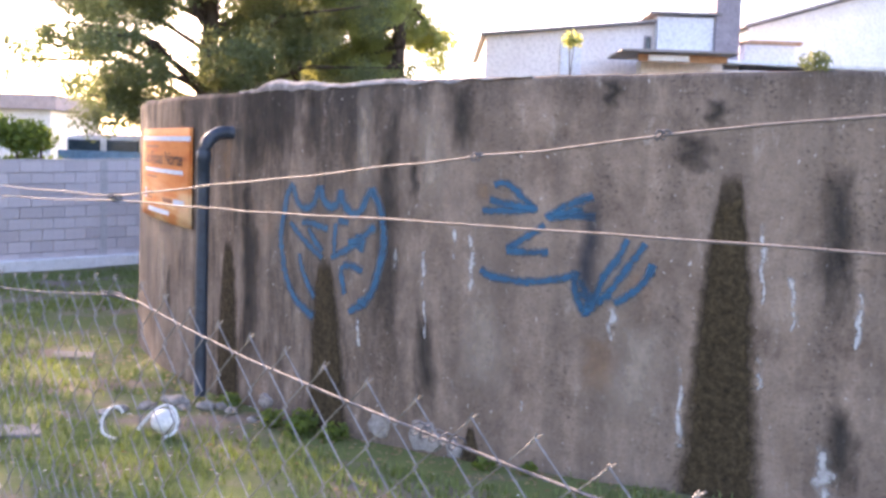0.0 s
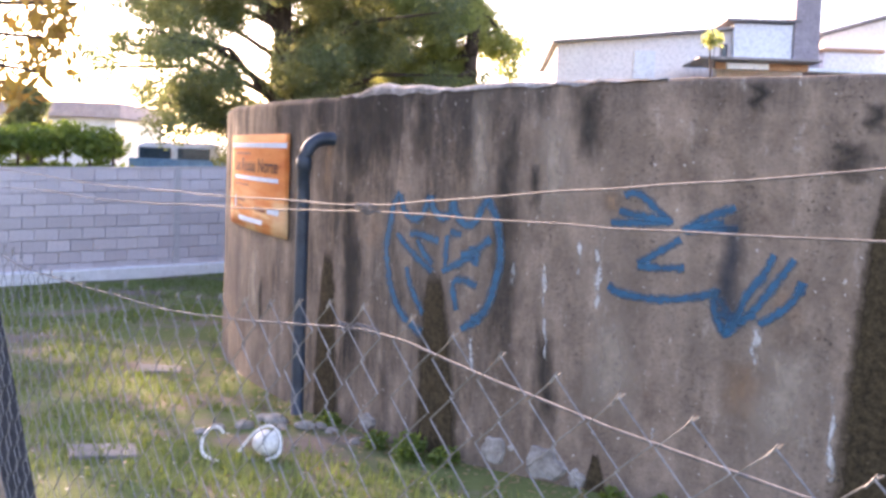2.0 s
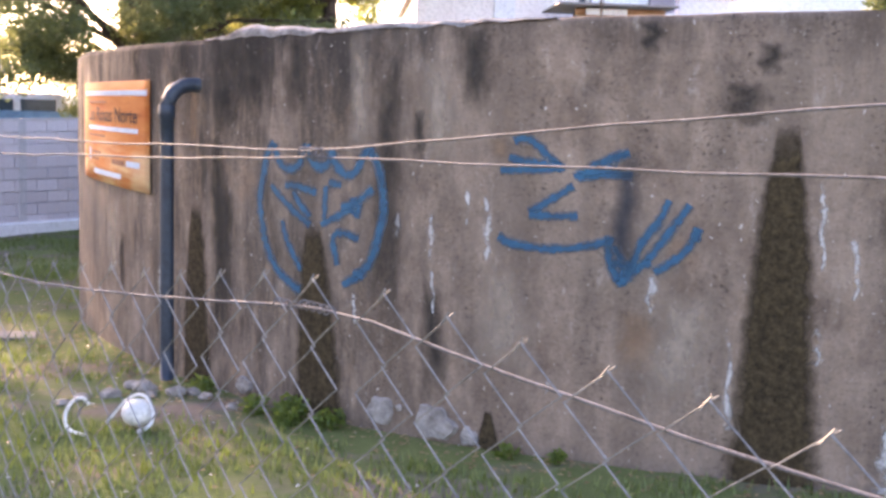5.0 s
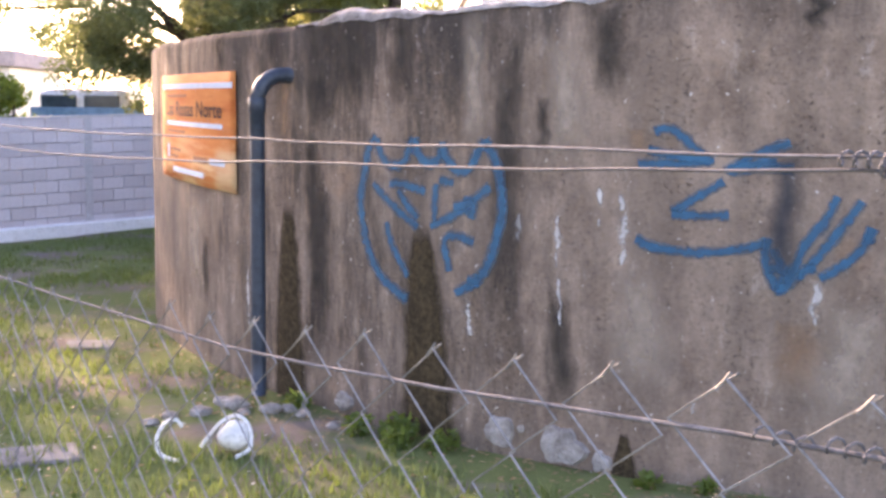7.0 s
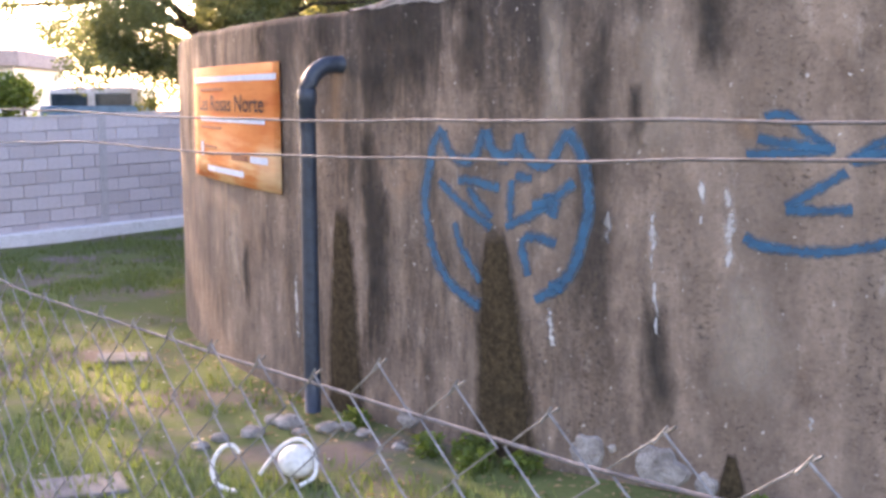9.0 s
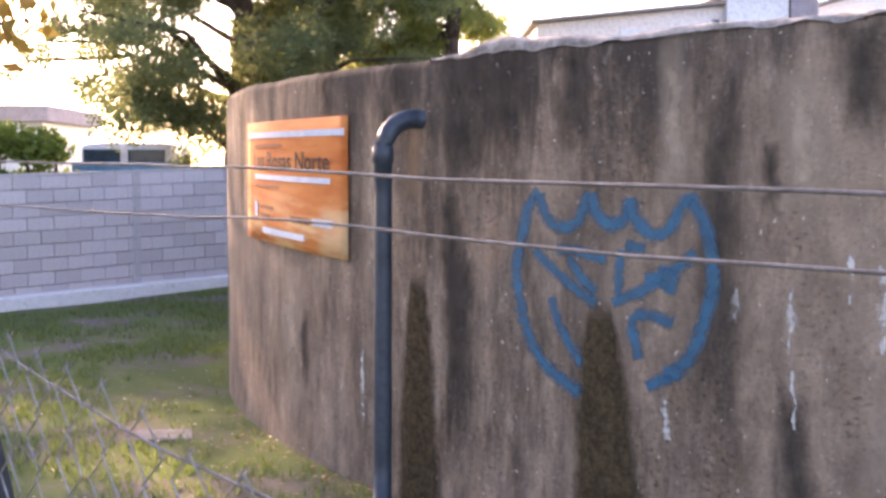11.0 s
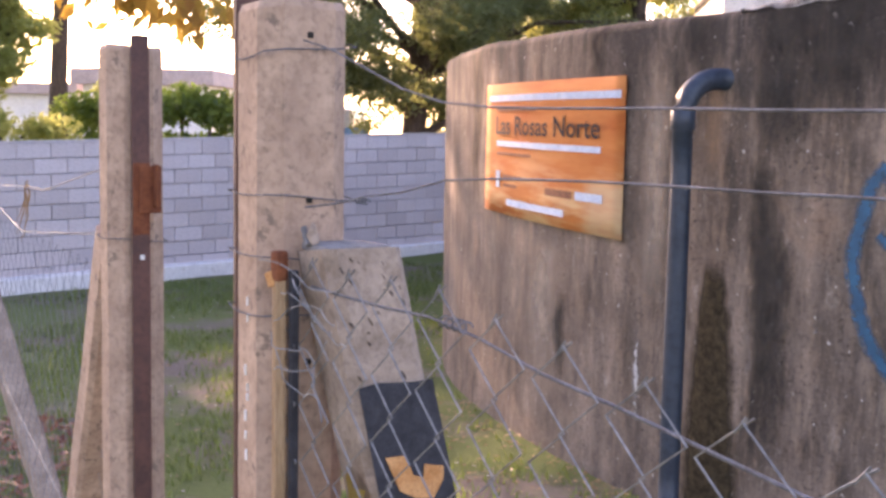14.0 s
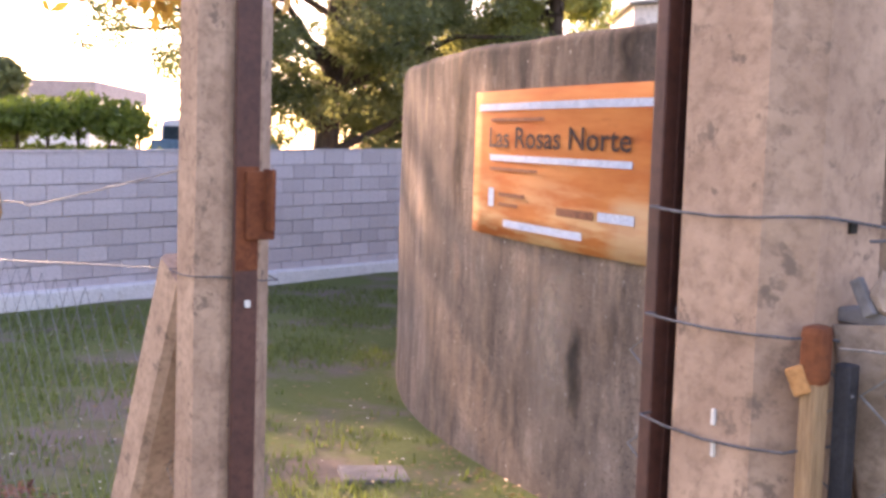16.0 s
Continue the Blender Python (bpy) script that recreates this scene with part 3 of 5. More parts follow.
# ---- things on and by the tank ----
def build_sign():
    s = thing("sign", tp(-3.5, 1.68), "faded orange metal sign with black lettering on the tank", "sign")
    nt = Nodes("faded_orange_sheet", 0.85, spec=0.2)
    v = nt.coord("UV")
    f = nt.noise(nt.coord("UV", (1, 2.2, 1)), 2.2, 5, 0.6)
    c = nt.mix(nt.ramp(f, [(0.35, 0.0), (0.65, 1.0)]), (0.42, 0.115, 0.028), (0.58, 0.22, 0.065))
    sep = nt.node("ShaderNodeSeparateXYZ")
    nt.t.links.new(v, sep.inputs[0])
    low = nt.math("MULTIPLY", nt.ramp(sep.outputs[1], [(0.05, 1.0), (0.55, 0.0)]), nt.ramp(nt.noise(nt.coord("UV", (2, 5, 1)), 1.6, 4), [(0.42, 0.0), (0.62, 1.0)]))
    c = nt.mix(low, c, (0.66, 0.45, 0.23))
    c = nt.mix(nt.ramp(nt.noise(nt.coord("UV", (1.2, 3, 1)), 1.5, 5, 0.7), [(0.60, 0.0), (0.72, 0.7)]), c, (0.20, 0.055, 0.02))
    corner = nt.math("MULTIPLY", nt.ramp(sep.outputs[0], [(0.78, 0.0), (0.84, 1.0)]), nt.ramp(sep.outputs[1], [(0.30, 1.0), (0.36, 0.0)]))
    c = nt.mix(nt.math("MULTIPLY", corner, 0.55), c, (0.58, 0.44, 0.27))
    nt.colour(c)
    nt.bump(f, 0.1, 0.01)
    U0, U1, ZT, ZB0, ZB1 = -4.32, -2.66, 2.07, 1.30, 1.25

    def sheet(name, a, b, mat, off, thick=0.0, label="", n=16):
        V, UV, F = [], [], []
        rows = 6
        for i in range(n + 1):
            p = a[0] + (b[0] - a[0]) * i / n
            for j in range(rows + 1):
                q = a[1] + (b[1] - a[1]) * j / rows
                u = U0 + (U1 - U0) * p
                zb = ZB0 + (ZB1 - ZB0) * p
                V.append(tp(u, zb + (ZT - zb) * q, off + 0.004 * noise.noise(Vector((p * 5, q * 4, 9)))))
                UV.append((p, q))
        for i in range(n):
            for j in range(rows):
                k = i * (rows + 1) + j
                F.append((k, k + rows + 1, k + rows + 2, k + 1))
        ob = wpart(name, (V, [], F), mat, s, label)
        with_uv(smooth(ob), UV)
        if thick:
            md = ob.modifiers.new("thick", "SOLIDIFY")
            md.thickness, md.offset = thick, -1
        return ob

    sheet("panel", (0, 0), (1, 1), nt.mat, 0.022, 0.006)
    pale = plain("pale_blue_print", (0.42, 0.50, 0.62), (0.58, 0.64, 0.72), 9, rough=0.9, bump=0.0)
    faint = plain("faint_brown_print", (0.16, 0.07, 0.04), (0.30, 0.12, 0.06), 30, rough=0.9, bump=0.0)
    black = plain("faded_black_print", (0.03, 0.02, 0.018), (0.07, 0.04, 0.03), 30, rough=0.9, bump=0.0)
    for a, b in (((0.04, 0.865), (0.985, 0.912)), ((0.13, 0.52), (0.885, 0.562)), ((0.24, 0.075), (0.68, 0.125))):
        sheet("blue_bar", a, b, pale, 0.027, 0, "pale blue printed bar")
    for a, b in (((0.13, 0.79), (0.47, 0.812)), ((0.13, 0.455), (0.44, 0.475)), ((0.20, 0.28), (0.37, 0.305)), ((0.20, 0.215), (0.33, 0.237)), ((0.55, 0.205), (0.73, 0.255))):
        sheet("text_bar", a, b, faint, 0.027, 0, "faint line of small print")
    sheet("emblem", (0.125, 0.20), (0.165, 0.33), pale, 0.027, 0, "pale blue printed emblem")
    sheet("emblem", (0.75, 0.205), (0.90, 0.26), pale, 0.027, 0, "pale blue printed emblem")
    # lettering, bent to the wall
    cu = bpy.data.curves.new("lettering", "FONT")
    cu.body, cu.size, cu.resolution_u, cu.offset = "Las Rosas Norte", 1.0, 3, 0.012
    tmp = new("lettering", cu)
    bpy.context.view_layer.update()
    me = bpy.data.meshes.new_from_object(tmp.evaluated_get(bpy.context.evaluated_depsgraph_get()))
    bpy.data.objects.remove(tmp)
    bm = bmesh.new()
    bm.from_mesh(me)
    bmesh.ops.subdivide_edges(bm, edges=[e for e in bm.edges if e.calc_length() > 0.3], cuts=2)
    x0, x1 = min(v.co.x for v in bm.verts), max(v.co.x for v in bm.verts)
    y1 = max(v.co.y for v in bm.verts)
    for v in bm.verts:
        p = 0.125 + 0.755 * (v.co.x - x0) / (x1 - x0)
        q = 0.615 + 0.135 * v.co.y / y1
        zb = ZB0 + (ZB1 - ZB0) * p
        v.co = tp(U0 + (U1 - U0) * p, zb + (ZT - zb) * q, 0.030)
    words = wpart("lettering", ([tp(U0 + 0.2, 1.85, 0.026), tp(U0 + 0.21, 1.85, 0.026), tp(U0 + 0.21, 1.86, 0.026)], [], [(0, 1, 2)]), black, s, "worn black letters")
    left = set(bm.verts)
    while left:
        stack, got = [left.pop()], set()
        while stack:
            v = stack.pop()
            got.add(v)
            for e in v.link_edges:
                o = e.other_vert(v)
                if o in left:
                    left.discard(o)
                    stack.append(o)
        idx = {v: k for k, v in enumerate(got)}
        faces = {f for v in got for f in v.link_faces}
        wpart("letter", ([tuple(v.co) for v in idx], [], [tuple(idx[v] for v in f.verts) for f in faces]), black, words)
    bm.free()


build_sign()


def build_pipe():
    a = A0 + (-2.22) / TR
    out = Vector((math.cos(a), math.sin(a), 0))
    foot = Vector((-1.807, 8.70, 0.0))
    p = thing("overflow_pipe", foot, "dark blue-grey plastic overflow pipe with an elbow", "pipe")
    wallpt = tp(-2.0, 2.06, -0.02)
    d = Vector((wallpt.x - foot.x, wallpt.y - foot.y, 0))
    R = 0.047
    straight = [foot + Vector((0, 0, 0.02 + 1.83 * k / 8)) for k in range(9)]
    smooth(wpart("pipe", tube(straight, R, 20), M_PIPE, p))
    c = [foot + Vector((0, 0, 1.84))]
    for k in range(1, 9):
        w = radians(90 * k / 8)
        c.append(foot + Vector((0, 0, 1.86)) + d.normalized() * 0.17 * (1 - math.cos(w)) + Vector((0, 0, 0.17 * math.sin(w))))
    c.append(c[-1] + d.normalized() * max(0.05, d.length - 0.17))
    smooth(wpart("elbow", tube(c, R + 0.003, 20), M_PIPE, p))
    smooth(wpart("collar", tube([foot + Vector((0, 0, z)) for z in (1.80, 1.805, 1.885, 1.89)], [R + 0.002, R + 0.008, R + 0.008, R + 0.002], 20), M_PIPE, p))


build_pipe()


def stone(at, r, label, mat=M_STONE, squash=0.6, cat="stone", name="stone", group=""):
    bm = bmesh.new()
    bmesh.ops.create_icosphere(bm, subdivisions=2, radius=r)
    k = random.random() * 50
    for v in bm.verts:
        v.co *= 1 + 0.35 * noise.noise(v.co * (1.3 / r) + Vector((k, 0, 0)))
        v.co.z *= squash
    ob = part(name, bm, mat)
    ob.location = (at[0], at[1], ground_z(at[0], at[1]) + r * squash * 0.35)
    ob.rotation_euler = (0, 0, random.random() * 6)
    return tagged(ob, label, cat, group)


for x, y, r in ((-1.93, 8.52, 0.085), (-1.70, 8.42, 0.075), (-2.02, 8.60, 0.06), (-1.60, 8.45, 0.05), (-1.86, 8.36, 0.045), (-2.12, 8.35, 0.07), (-2.28, 8.25, 0.055), (-1.5, 8.33, 0.05), (-2.36, 8.1, 0.05), (-1.3, 8.1, 0.045)):
    stone((x, y), r, "grey cement rubble at the foot of the pipe", group="rubble by the pipe")
def slab(x, y, sx, sy, turn, label):
    ob = tagged(part("concrete_slab", box(0, 0, 0, sx, sy, 0.06, 0, 0.012), M_SLAB), label, "slab")
    ob.location, ob.rotation_euler = (x, y, ground_z(x, y) - 0.005), (0.02, 0.03, turn)


slab(-2.82, 7.47, 0.42, 0.30, 0.4, "pale flat concrete slab sunk in the grass")
slab(-3.30, 10.36, 0.36, 0.28, 0.2, "grey flat concrete slab sunk in the grass")


def build_float():
    c = Vector((-1.80, 7.56, 0.080))
    f = thing("float_ball", (c.x, c.y, 0), "dirty white plastic float ball lying with a hose loop", "float")
    bm = bmesh.new()
    bmesh.ops.create_uvsphere(bm, u_segments=20, v_segments=12, radius=0.096, matrix=Matrix.Translation(c))
    for v in bm.verts:
        v.co.z = c.z + (v.co.z - c.z) * 0.85
    smooth(wpart("ball", bm, M_WHITE, f))
    loop = [(-1.985, 7.58, 0.01), (-1.95, 7.58, 0.06), (-1.88, 7.60, 0.14), (-1.80, 7.59, 0.18), (-1.735, 7.55, 0.155), (-1.705, 7.50, 0.09), (-1.715, 7.46, 0.03), (-1.78, 7.42, 0.0)]
    smooth(wpart("hose_loop", tube(curve_points(loop, 5), 0.011, 8), M_WHITE, f))
    h = thing("hose_piece", (-2.15, 7.48, 0), "short bent piece of white hose on the soil", "hose")
    bend = [(-2.08, 7.55, 0.13), (-2.11, 7.54, 0.17), (-2.16, 7.52, 0.16), (-2.20, 7.49, 0.09), (-2.18, 7.44, 0.02), (-2.10, 7.38, 0.0), (-2.06, 7.36, 0.005)]
    smooth(wpart("hose", tube(curve_points(bend, 5), 0.011, 8), M_WHITE, h))


build_float()

# ---- fence ----
def fs(s, z, off=0.0):
    p = FP + FD * s
    return Vector((p.x + off * FD.y, p.y - off * FD.x, z))


def line_z(knots, s):
    for (a, za), (b, zb) in zip(knots, knots[1:]):
        if s <= b:
            t = max(0.0, (s - a) / (b - a))
            t = t * t * (3 - 2 * t) * 0.5 + t * 0.5
            return za + (zb - za) * t
    return knots[-1][1]


TENSION = ((-3.2, 1.545), (-1.2, 1.547), (-0.86, 1.550), (-0.5, 1.559), (-0.2, 1.576), (0.0, 1.594), (0.08, 1.597), (0.19, 1.590), (0.3, 1.577), (0.44, 1.563), (0.62, 1.546), (0.82, 1.529), (1.03, 1.514), (1.37, 1.506), (1.68, 1.497), (2.35, 1.486), (2.66, 1.50), (3.12, 1.533), (3.29, 1.557), (3.5, 1.549), (3.68, 1.548))
WIRE_A = ((-3.2, 2.07), (-1.4, 1.915), (-1.09, 1.888), (-0.88, 1.870), (-0.6, 1.847), (-0.44, 1.834), (-0.22, 1.817), (-0.05, 1.802), (0.1, 1.789), (0.2, 1.785), (0.45, 1.784), (0.67, 1.779), (1.05, 1.778), (1.4, 1.775), (1.7, 1.777), (2.2, 1.786), (2.66, 1.789), (3.05, 1.794), (3.23, 1.797), (3.31, 1.803), (3.70, 1.895))
WIRE_B = ((-3.2, 1.86), (-1.41, 1.815), (-0.9, 1.803), (-0.6, 1.794), (-0.4, 1.788), (-0.05, 1.783), (0.1, 1.780), (0.3, 1.772), (0.5, 1.763), (0.66, 1.759), (0.8, 1.757), (1.05, 1.747), (1.4, 1.740), (1.64, 1.736), (2.0, 1.741), (2.46, 1.732), (3.05, 1.727), (3.27, 1.720), (3.43, 1.694), (3.70, 1.66))


def wire(name, knots, radius, label, s0=-3.2, s1=3.70, off=0.0):
    n = 70
    pts = [fs(s0 + (s1 - s0) * k / n, line_z(knots, s0 + (s1 - s0) * k / n) + 0.002 * noise.noise(Vector((k * 0.7, 0, 1))), off + 0.004 * noise.noise(Vector((k * 0.5, 9, 1)))) for k in range(n + 1)]
    w = thing(name, pts[0], label, "wire")
    smooth(wpart("strand", tube(pts, radius, 6), M_WIRE, w))
    return w


wa = wire("fence_wire", WIRE_A, 0.0014, "thin galvanised wire strung above the mesh fence")
wb = wire("fence_wire", WIRE_B, 0.0014, "thin galvanised wire strung above the mesh fence", off=0.004)


def coil(s, z, length, r, turns, off=0.0):
    n = int(turns * 8)
    return tube([fs(s + length * (k / n - 0.5), z + r * math.sin(2 * math.pi * turns * k / n), off + r * math.cos(2 * math.pi * turns * k / n)) for k in range(n + 1)], 0.0012, 5)


wpart("splice", merge([coil(0.136, 1.786, 0.05, 0.005, 5), coil(0.12, 1.783, 0.02, 0.008, 2)]), M_WIRE, wa, "twisted wire splice")
wpart("splice", coil(-1.02, line_z(WIRE_A, -1.02), 0.015, 0.0045, 2), M_WIRE, wa, "twisted wire splice")
wpart("splice", coil(-1.30, line_z(WIRE_A, -1.30), 0.015, 0.0045, 2), M_WIRE, wa, "twisted wire splice")


def build_mesh_fence():
    f = thing("chain_link_fence", fs(0, 0), "slack galvanised chain-link fence with open barbed top", "fence")
    n = 60
    pts = [fs(-3.2 + 6.88 * k / n, line_z(TENSION, -3.2 + 6.88 * k / n), 0.006) for k in range(n + 1)]
    smooth(wpart("tension_wire", tube(pts, 0.0020, 8), M_WIRE, f, "thick tension wire"))
    top = lambda s: line_z(TENSION, s) + (0.040 if s < 1.4 or s > 2.3 else 0.014)
    meshes = []
    step = 0.0425
    for k in range(-34, 32):
        pitch = 0.115
        for half in (0, 1):
            a = 0.245 + 0.117 * k if k > -2 else -0.02 + 0.112 * (k + 2)
            t = top(a) + 0.010 * noise.noise(Vector((a * 5, 1, 1)))
            rows = int((t + 0.02) / step)
            pts = []
            for j in range(rows + 1):
                side = 0.0 if j % 2 == 0 else (0.5 if half else -0.5)
                z = t - j * step
                lean = 0.03 * (t - z) * math.sin(a * 1.1)
                s = a + side * pitch + lean + 0.012 * noise.noise(Vector((a * 1.3, z * 1.4, 4)))
                pts.append(fs(s, z, 0.02 * noise.noise(Vector((a * 0.9, z * 1.1, 12))) + (0.003 if half else -0.003)))
            if half:      # the cut end of the wire is twisted past the top
                pts.insert(0, pts[0] + Vector((FD.x * -0.006, FD.y * -0.006, 0.004)))
            else:
                pts[:0] = [pts[0] + Vector((FD.x * 0.009, FD.y * 0.009, -0.010)), pts[0] + Vector((FD.x * -0.004, FD.y * -0.004, 0.005))]
            meshes.append(tube(pts, 0.00135, 5, False))
    m = wpart("wire_mesh", merge(meshes), M_MESH, f, "diamond wire mesh")
    tagged(m, kind="stuff")
    wpart("tie_wire", merge([coil(0.13, 1.595, 0.07, 0.006, 5, 0.006), coil(0.20, 1.590, 0.05, 0.006, 3, 0.006)]), M_WIRE, f)
    wpart("tie_wire", coil(-0.95, 1.550, 0.10, 0.009, 5, 0.006), M_WIRE, f)
    wpart("tie_wire", coil(3.28, 1.556, 0.06, 0.007, 4, 0.006), M_WIRE, f)


build_mesh_fence()

FTURN = math.atan2(FD.y, FD.x)


def post_mesh(c, size, height, chamfer, seed, ragged=0.012):
    """A chamfered concrete post with a worn top."""
    bm = bmesh.new()
    ring = []
    h, k = size / 2, chamfer
    outline = [(h, -h + k), (h, h - k), (h - k, h), (-h + k, h), (-h, h - k), (-h, -h + k), (-h + k, -h), (h - k, -h)]
    levels = [-0.1] + [height * j / 14 for j in range(1, 14)] + [height - 0.012, height]
    rot = Matrix.Rotation(FTURN, 3, "Z")
    for li, z in enumerate(levels):
        vs = []
        shrink = 0.93 if li == len(levels) - 1 else 1.0
        for x, y in outline:
            w = 1 + 0.018 * noise.noise(Vector((x * 20 + seed, y * 20, z * 5)))
            q = rot @ Vector((x * w * shrink, y * w * shrink, 0))
            zz = z + (ragged * noise.noise(Vector((x * 25, y * 25, seed))) if z > height * 0.97 else 0)
            vs.append(bm.verts.new((c[0] + q.x, c[1] + q.y, zz)))
        ring.append(vs)
    for a, b in zip(ring, ring[1:]):
        for j in range(8):
            bm.faces.new((a[j], a[(j + 1) % 8], b[(j + 1) % 8], b[j]))
    bm.faces.new(ring[-1])
    bm.faces.new(list(reversed(ring[0])))
    return bm


def loop_wire(c, half, z, dz=0.0, radius=0.0022):
    rot = Matrix.Rotation(FTURN, 3, "Z")
    pts = []
    for k in range(17):
        w = 2 * math.pi * k / 16
        q = rot @ Vector((max(-1, min(1, 1.35 * math.cos(w))) * half, max(-1, min(1, 1.35 * math.sin(w))) * half, 0))
        pts.append((c[0] + q.x, c[1] + q.y, z + dz * math.sin(w) + 0.003 * math.sin(3 * w)))
    return tube(pts, radius * 0.55, 5)


PC, GC = Vector((-2.752, 5.205, 0)), Vector((-3.385, 6.225, 0))


def build_posts():
    p = thing("fence_post", PC, "chamfered weathered concrete end post of the fence", "post", "gate posts")
    wpart("shaft", post_mesh(PC, 0.138, 1.955, 0.030, 3.0), M_POST, p)
    # angle iron on the gateway's side
    q = PC + FD * 0.080 + Vector((-0.815, -0.58, 0)) * 0.048
    wpart("angle_iron", box(q.x, q.y, 1.0, 0.014, 0.024, 2.02, FTURN, 0.002), M_IRON, p, "dark brown iron strip")
    q2 = PC + FD * 0.075 + Vector((-0.815, -0.58, 0)) * 0.020
    wpart("angle_iron", box(q2.x, q2.y, 1.0, 0.006, 0.050, 2.02, FTURN, 0.002), M_IRON, p, "dark brown iron strip")
    for z, dz in ((1.672, 0.004), (1.885, -0.012), (1.58, 0.008), (1.50, 0.0)):
        wpart("tie_wire", loop_wire(PC, 0.076, z, dz), M_WIRE, p)
    wpart("knot", coil(3.63, 1.672, 0.035, 0.004, 4, 0.060), M_WIRE, p)
    dark, face = plain("dark_hole", (0.012, 0.010, 0.008), (0.03, 0.025, 0.02), 30), Vector((-0.815, -0.58, 0))
    for z in (1.905, 1.668, 1.43, 1.10):
        h = PC - FD * 0.070
        wpart("bolt_hole", box(h.x, h.y, z, 0.004, 0.009, 0.009, FTURN, 0.0015), dark, p, "dark bolt hole")
    rng = random.Random(4)
    for z in (1.515, 1.49, 1.41, 1.385, 1.37, 1.34, 1.31, 1.28):
        h = PC + face * 0.0695 + FD * rng.uniform(-0.006, 0.006)
        wpart("whitewash_splash", box(h.x, h.y, z, 0.004 + 0.002 * rng.random(), 0.003, 0.010 + 0.008 * rng.random(), FTURN, 0.001), M_WHITE, p, "white paint splash")
    g = thing("gate_post", GC, "chamfered concrete gate post with rusty lock plate", "post", "gate posts")
    wpart("shaft", post_mesh(GC, 0.135, 1.962, 0.032, 8.0), M_POST, g)
    a = GC - FD * 0.082
    wpart("angle_iron", box(a.x, a.y, 0.992, 0.012, 0.042, 1.985, FTURN, 0.002), M_IRON, g, "dark brown iron strip")
    b = GC - FD * 0.094
    n = Vector((-FD.y, FD.x, 0))
    lp = b - n * 0.020
    wpart("rust_patch", box(b.x + FD.x * 0.006, b.y + FD.y * 0.006, 1.60, 0.004, 0.040, 0.17, FTURN, 0.0015), M_RUST, g, "rust bleeding over the iron")
    wpart("lock_plate", box(lp.x, lp.y, 1.622, 0.008, 0.052, 0.112, FTURN, 0.002), M_RUST, g, "rusty iron lock plate")
    t = b - FD * 0.012 - n * 0.030
    wpart("strike", box(t.x, t.y, 1.632, 0.036, 0.006, 0.10, FTURN, 0.002), M_RUST, g, "rusty bent strike plate")
    wpart("bolt_head", box(b.x, b.y, 1.461, 0.006, 0.010, 0.012, FTURN, 0.002), M_WHITE, g, "pale bolt head")
    wpart("tie_wire", loop_wire(GC, 0.072, 1.50, 0.004), M_WIRE, g)


build_posts()


def brace(name, top, foot, size, label, mat=M_BRACE):
    """A square concrete strut that leans against a post."""
    top, foot = Vector(top), Vector(foot)
    d = (top - foot)
    L = d.length
    d.normalize()
    side = Vector((-FD.y, FD.x, 0))
    up = side.cross(d)
    bm = bmesh.new()
    rings = []
    for k in range(13):
        t = k / 12
        vs = []
        for a, b in ((1, 0.75), (0.75, 1), (-0.75, 1), (-1, 0.75), (-1, -0.75), (-0.75, -1), (0.75, -1), (1, -0.75)):
            w = size / 2 * (1 + 0.05 * noise.noise(Vector((a * 2, b * 2, t * 9))))
            vs.append(bm.verts.new(foot + d * (L * t) + side * a * w + up * b * w))
        rings.append(vs)
    for a, b in zip(rings, rings[1:]):
        for j in range(8):
            bm.faces.new((a[j], a[(j + 1) % 8], b[(j + 1) % 8], b[j]))
    bm.faces.new(rings[-1]), bm.faces.new(list(reversed(rings[0])))
    bmesh.ops.recalc_face_normals(bm, faces=bm.faces[:])
    b = thing(name, (foot.x, foot.y, 0), label, "brace", "post braces")
    wpart("strut", bm, mat, b)
    return b, foot, d, L, side, up


BW = 0.120
br, bfoot, bdir, blen, bside, bup = brace("fence_brace", (-2.652, 5.134, 1.60), (-2.305, 5.128, -0.05), BW, "slanting concrete brace partly wrapped in black cloth")
wpart("pebble_edge", box(-2.654, 5.134, 1.602, 0.096, 0.100, 0.012, FTURN, 0.004), M_SLAB, br, "rough broken top of the brace")


def wrap(t0, t1, size):
    """Cloth that hangs over the brace's outer face and folds round its edges."""
    V, F = [], []
    lines = ((-1.07, 0.2), (-1.09, -1.08), (-0.4, -1.10), (0.4, -1.09), (0.93, -1.09))
    for k in range(11):
        t = t0 + (t1 - t0) * k / 10
        for a, b in lines:
            w = size / 2 * (1 + 0.03 * noise.noise(Vector((a, b, t * 14))))
            V.append(bfoot + bdir * (blen * t + (0.015 * noise.noise(Vector((a * 3, 1, 1))) if k == 10 else 0)) + bside * a * w + bup * b * w)
    m = len(lines)
    for k in range(10):
        for j in range(m - 1):
            i = k * m + j
            F.append((i, i + 1, i + 1 + m, i + m))
    return V, [], F


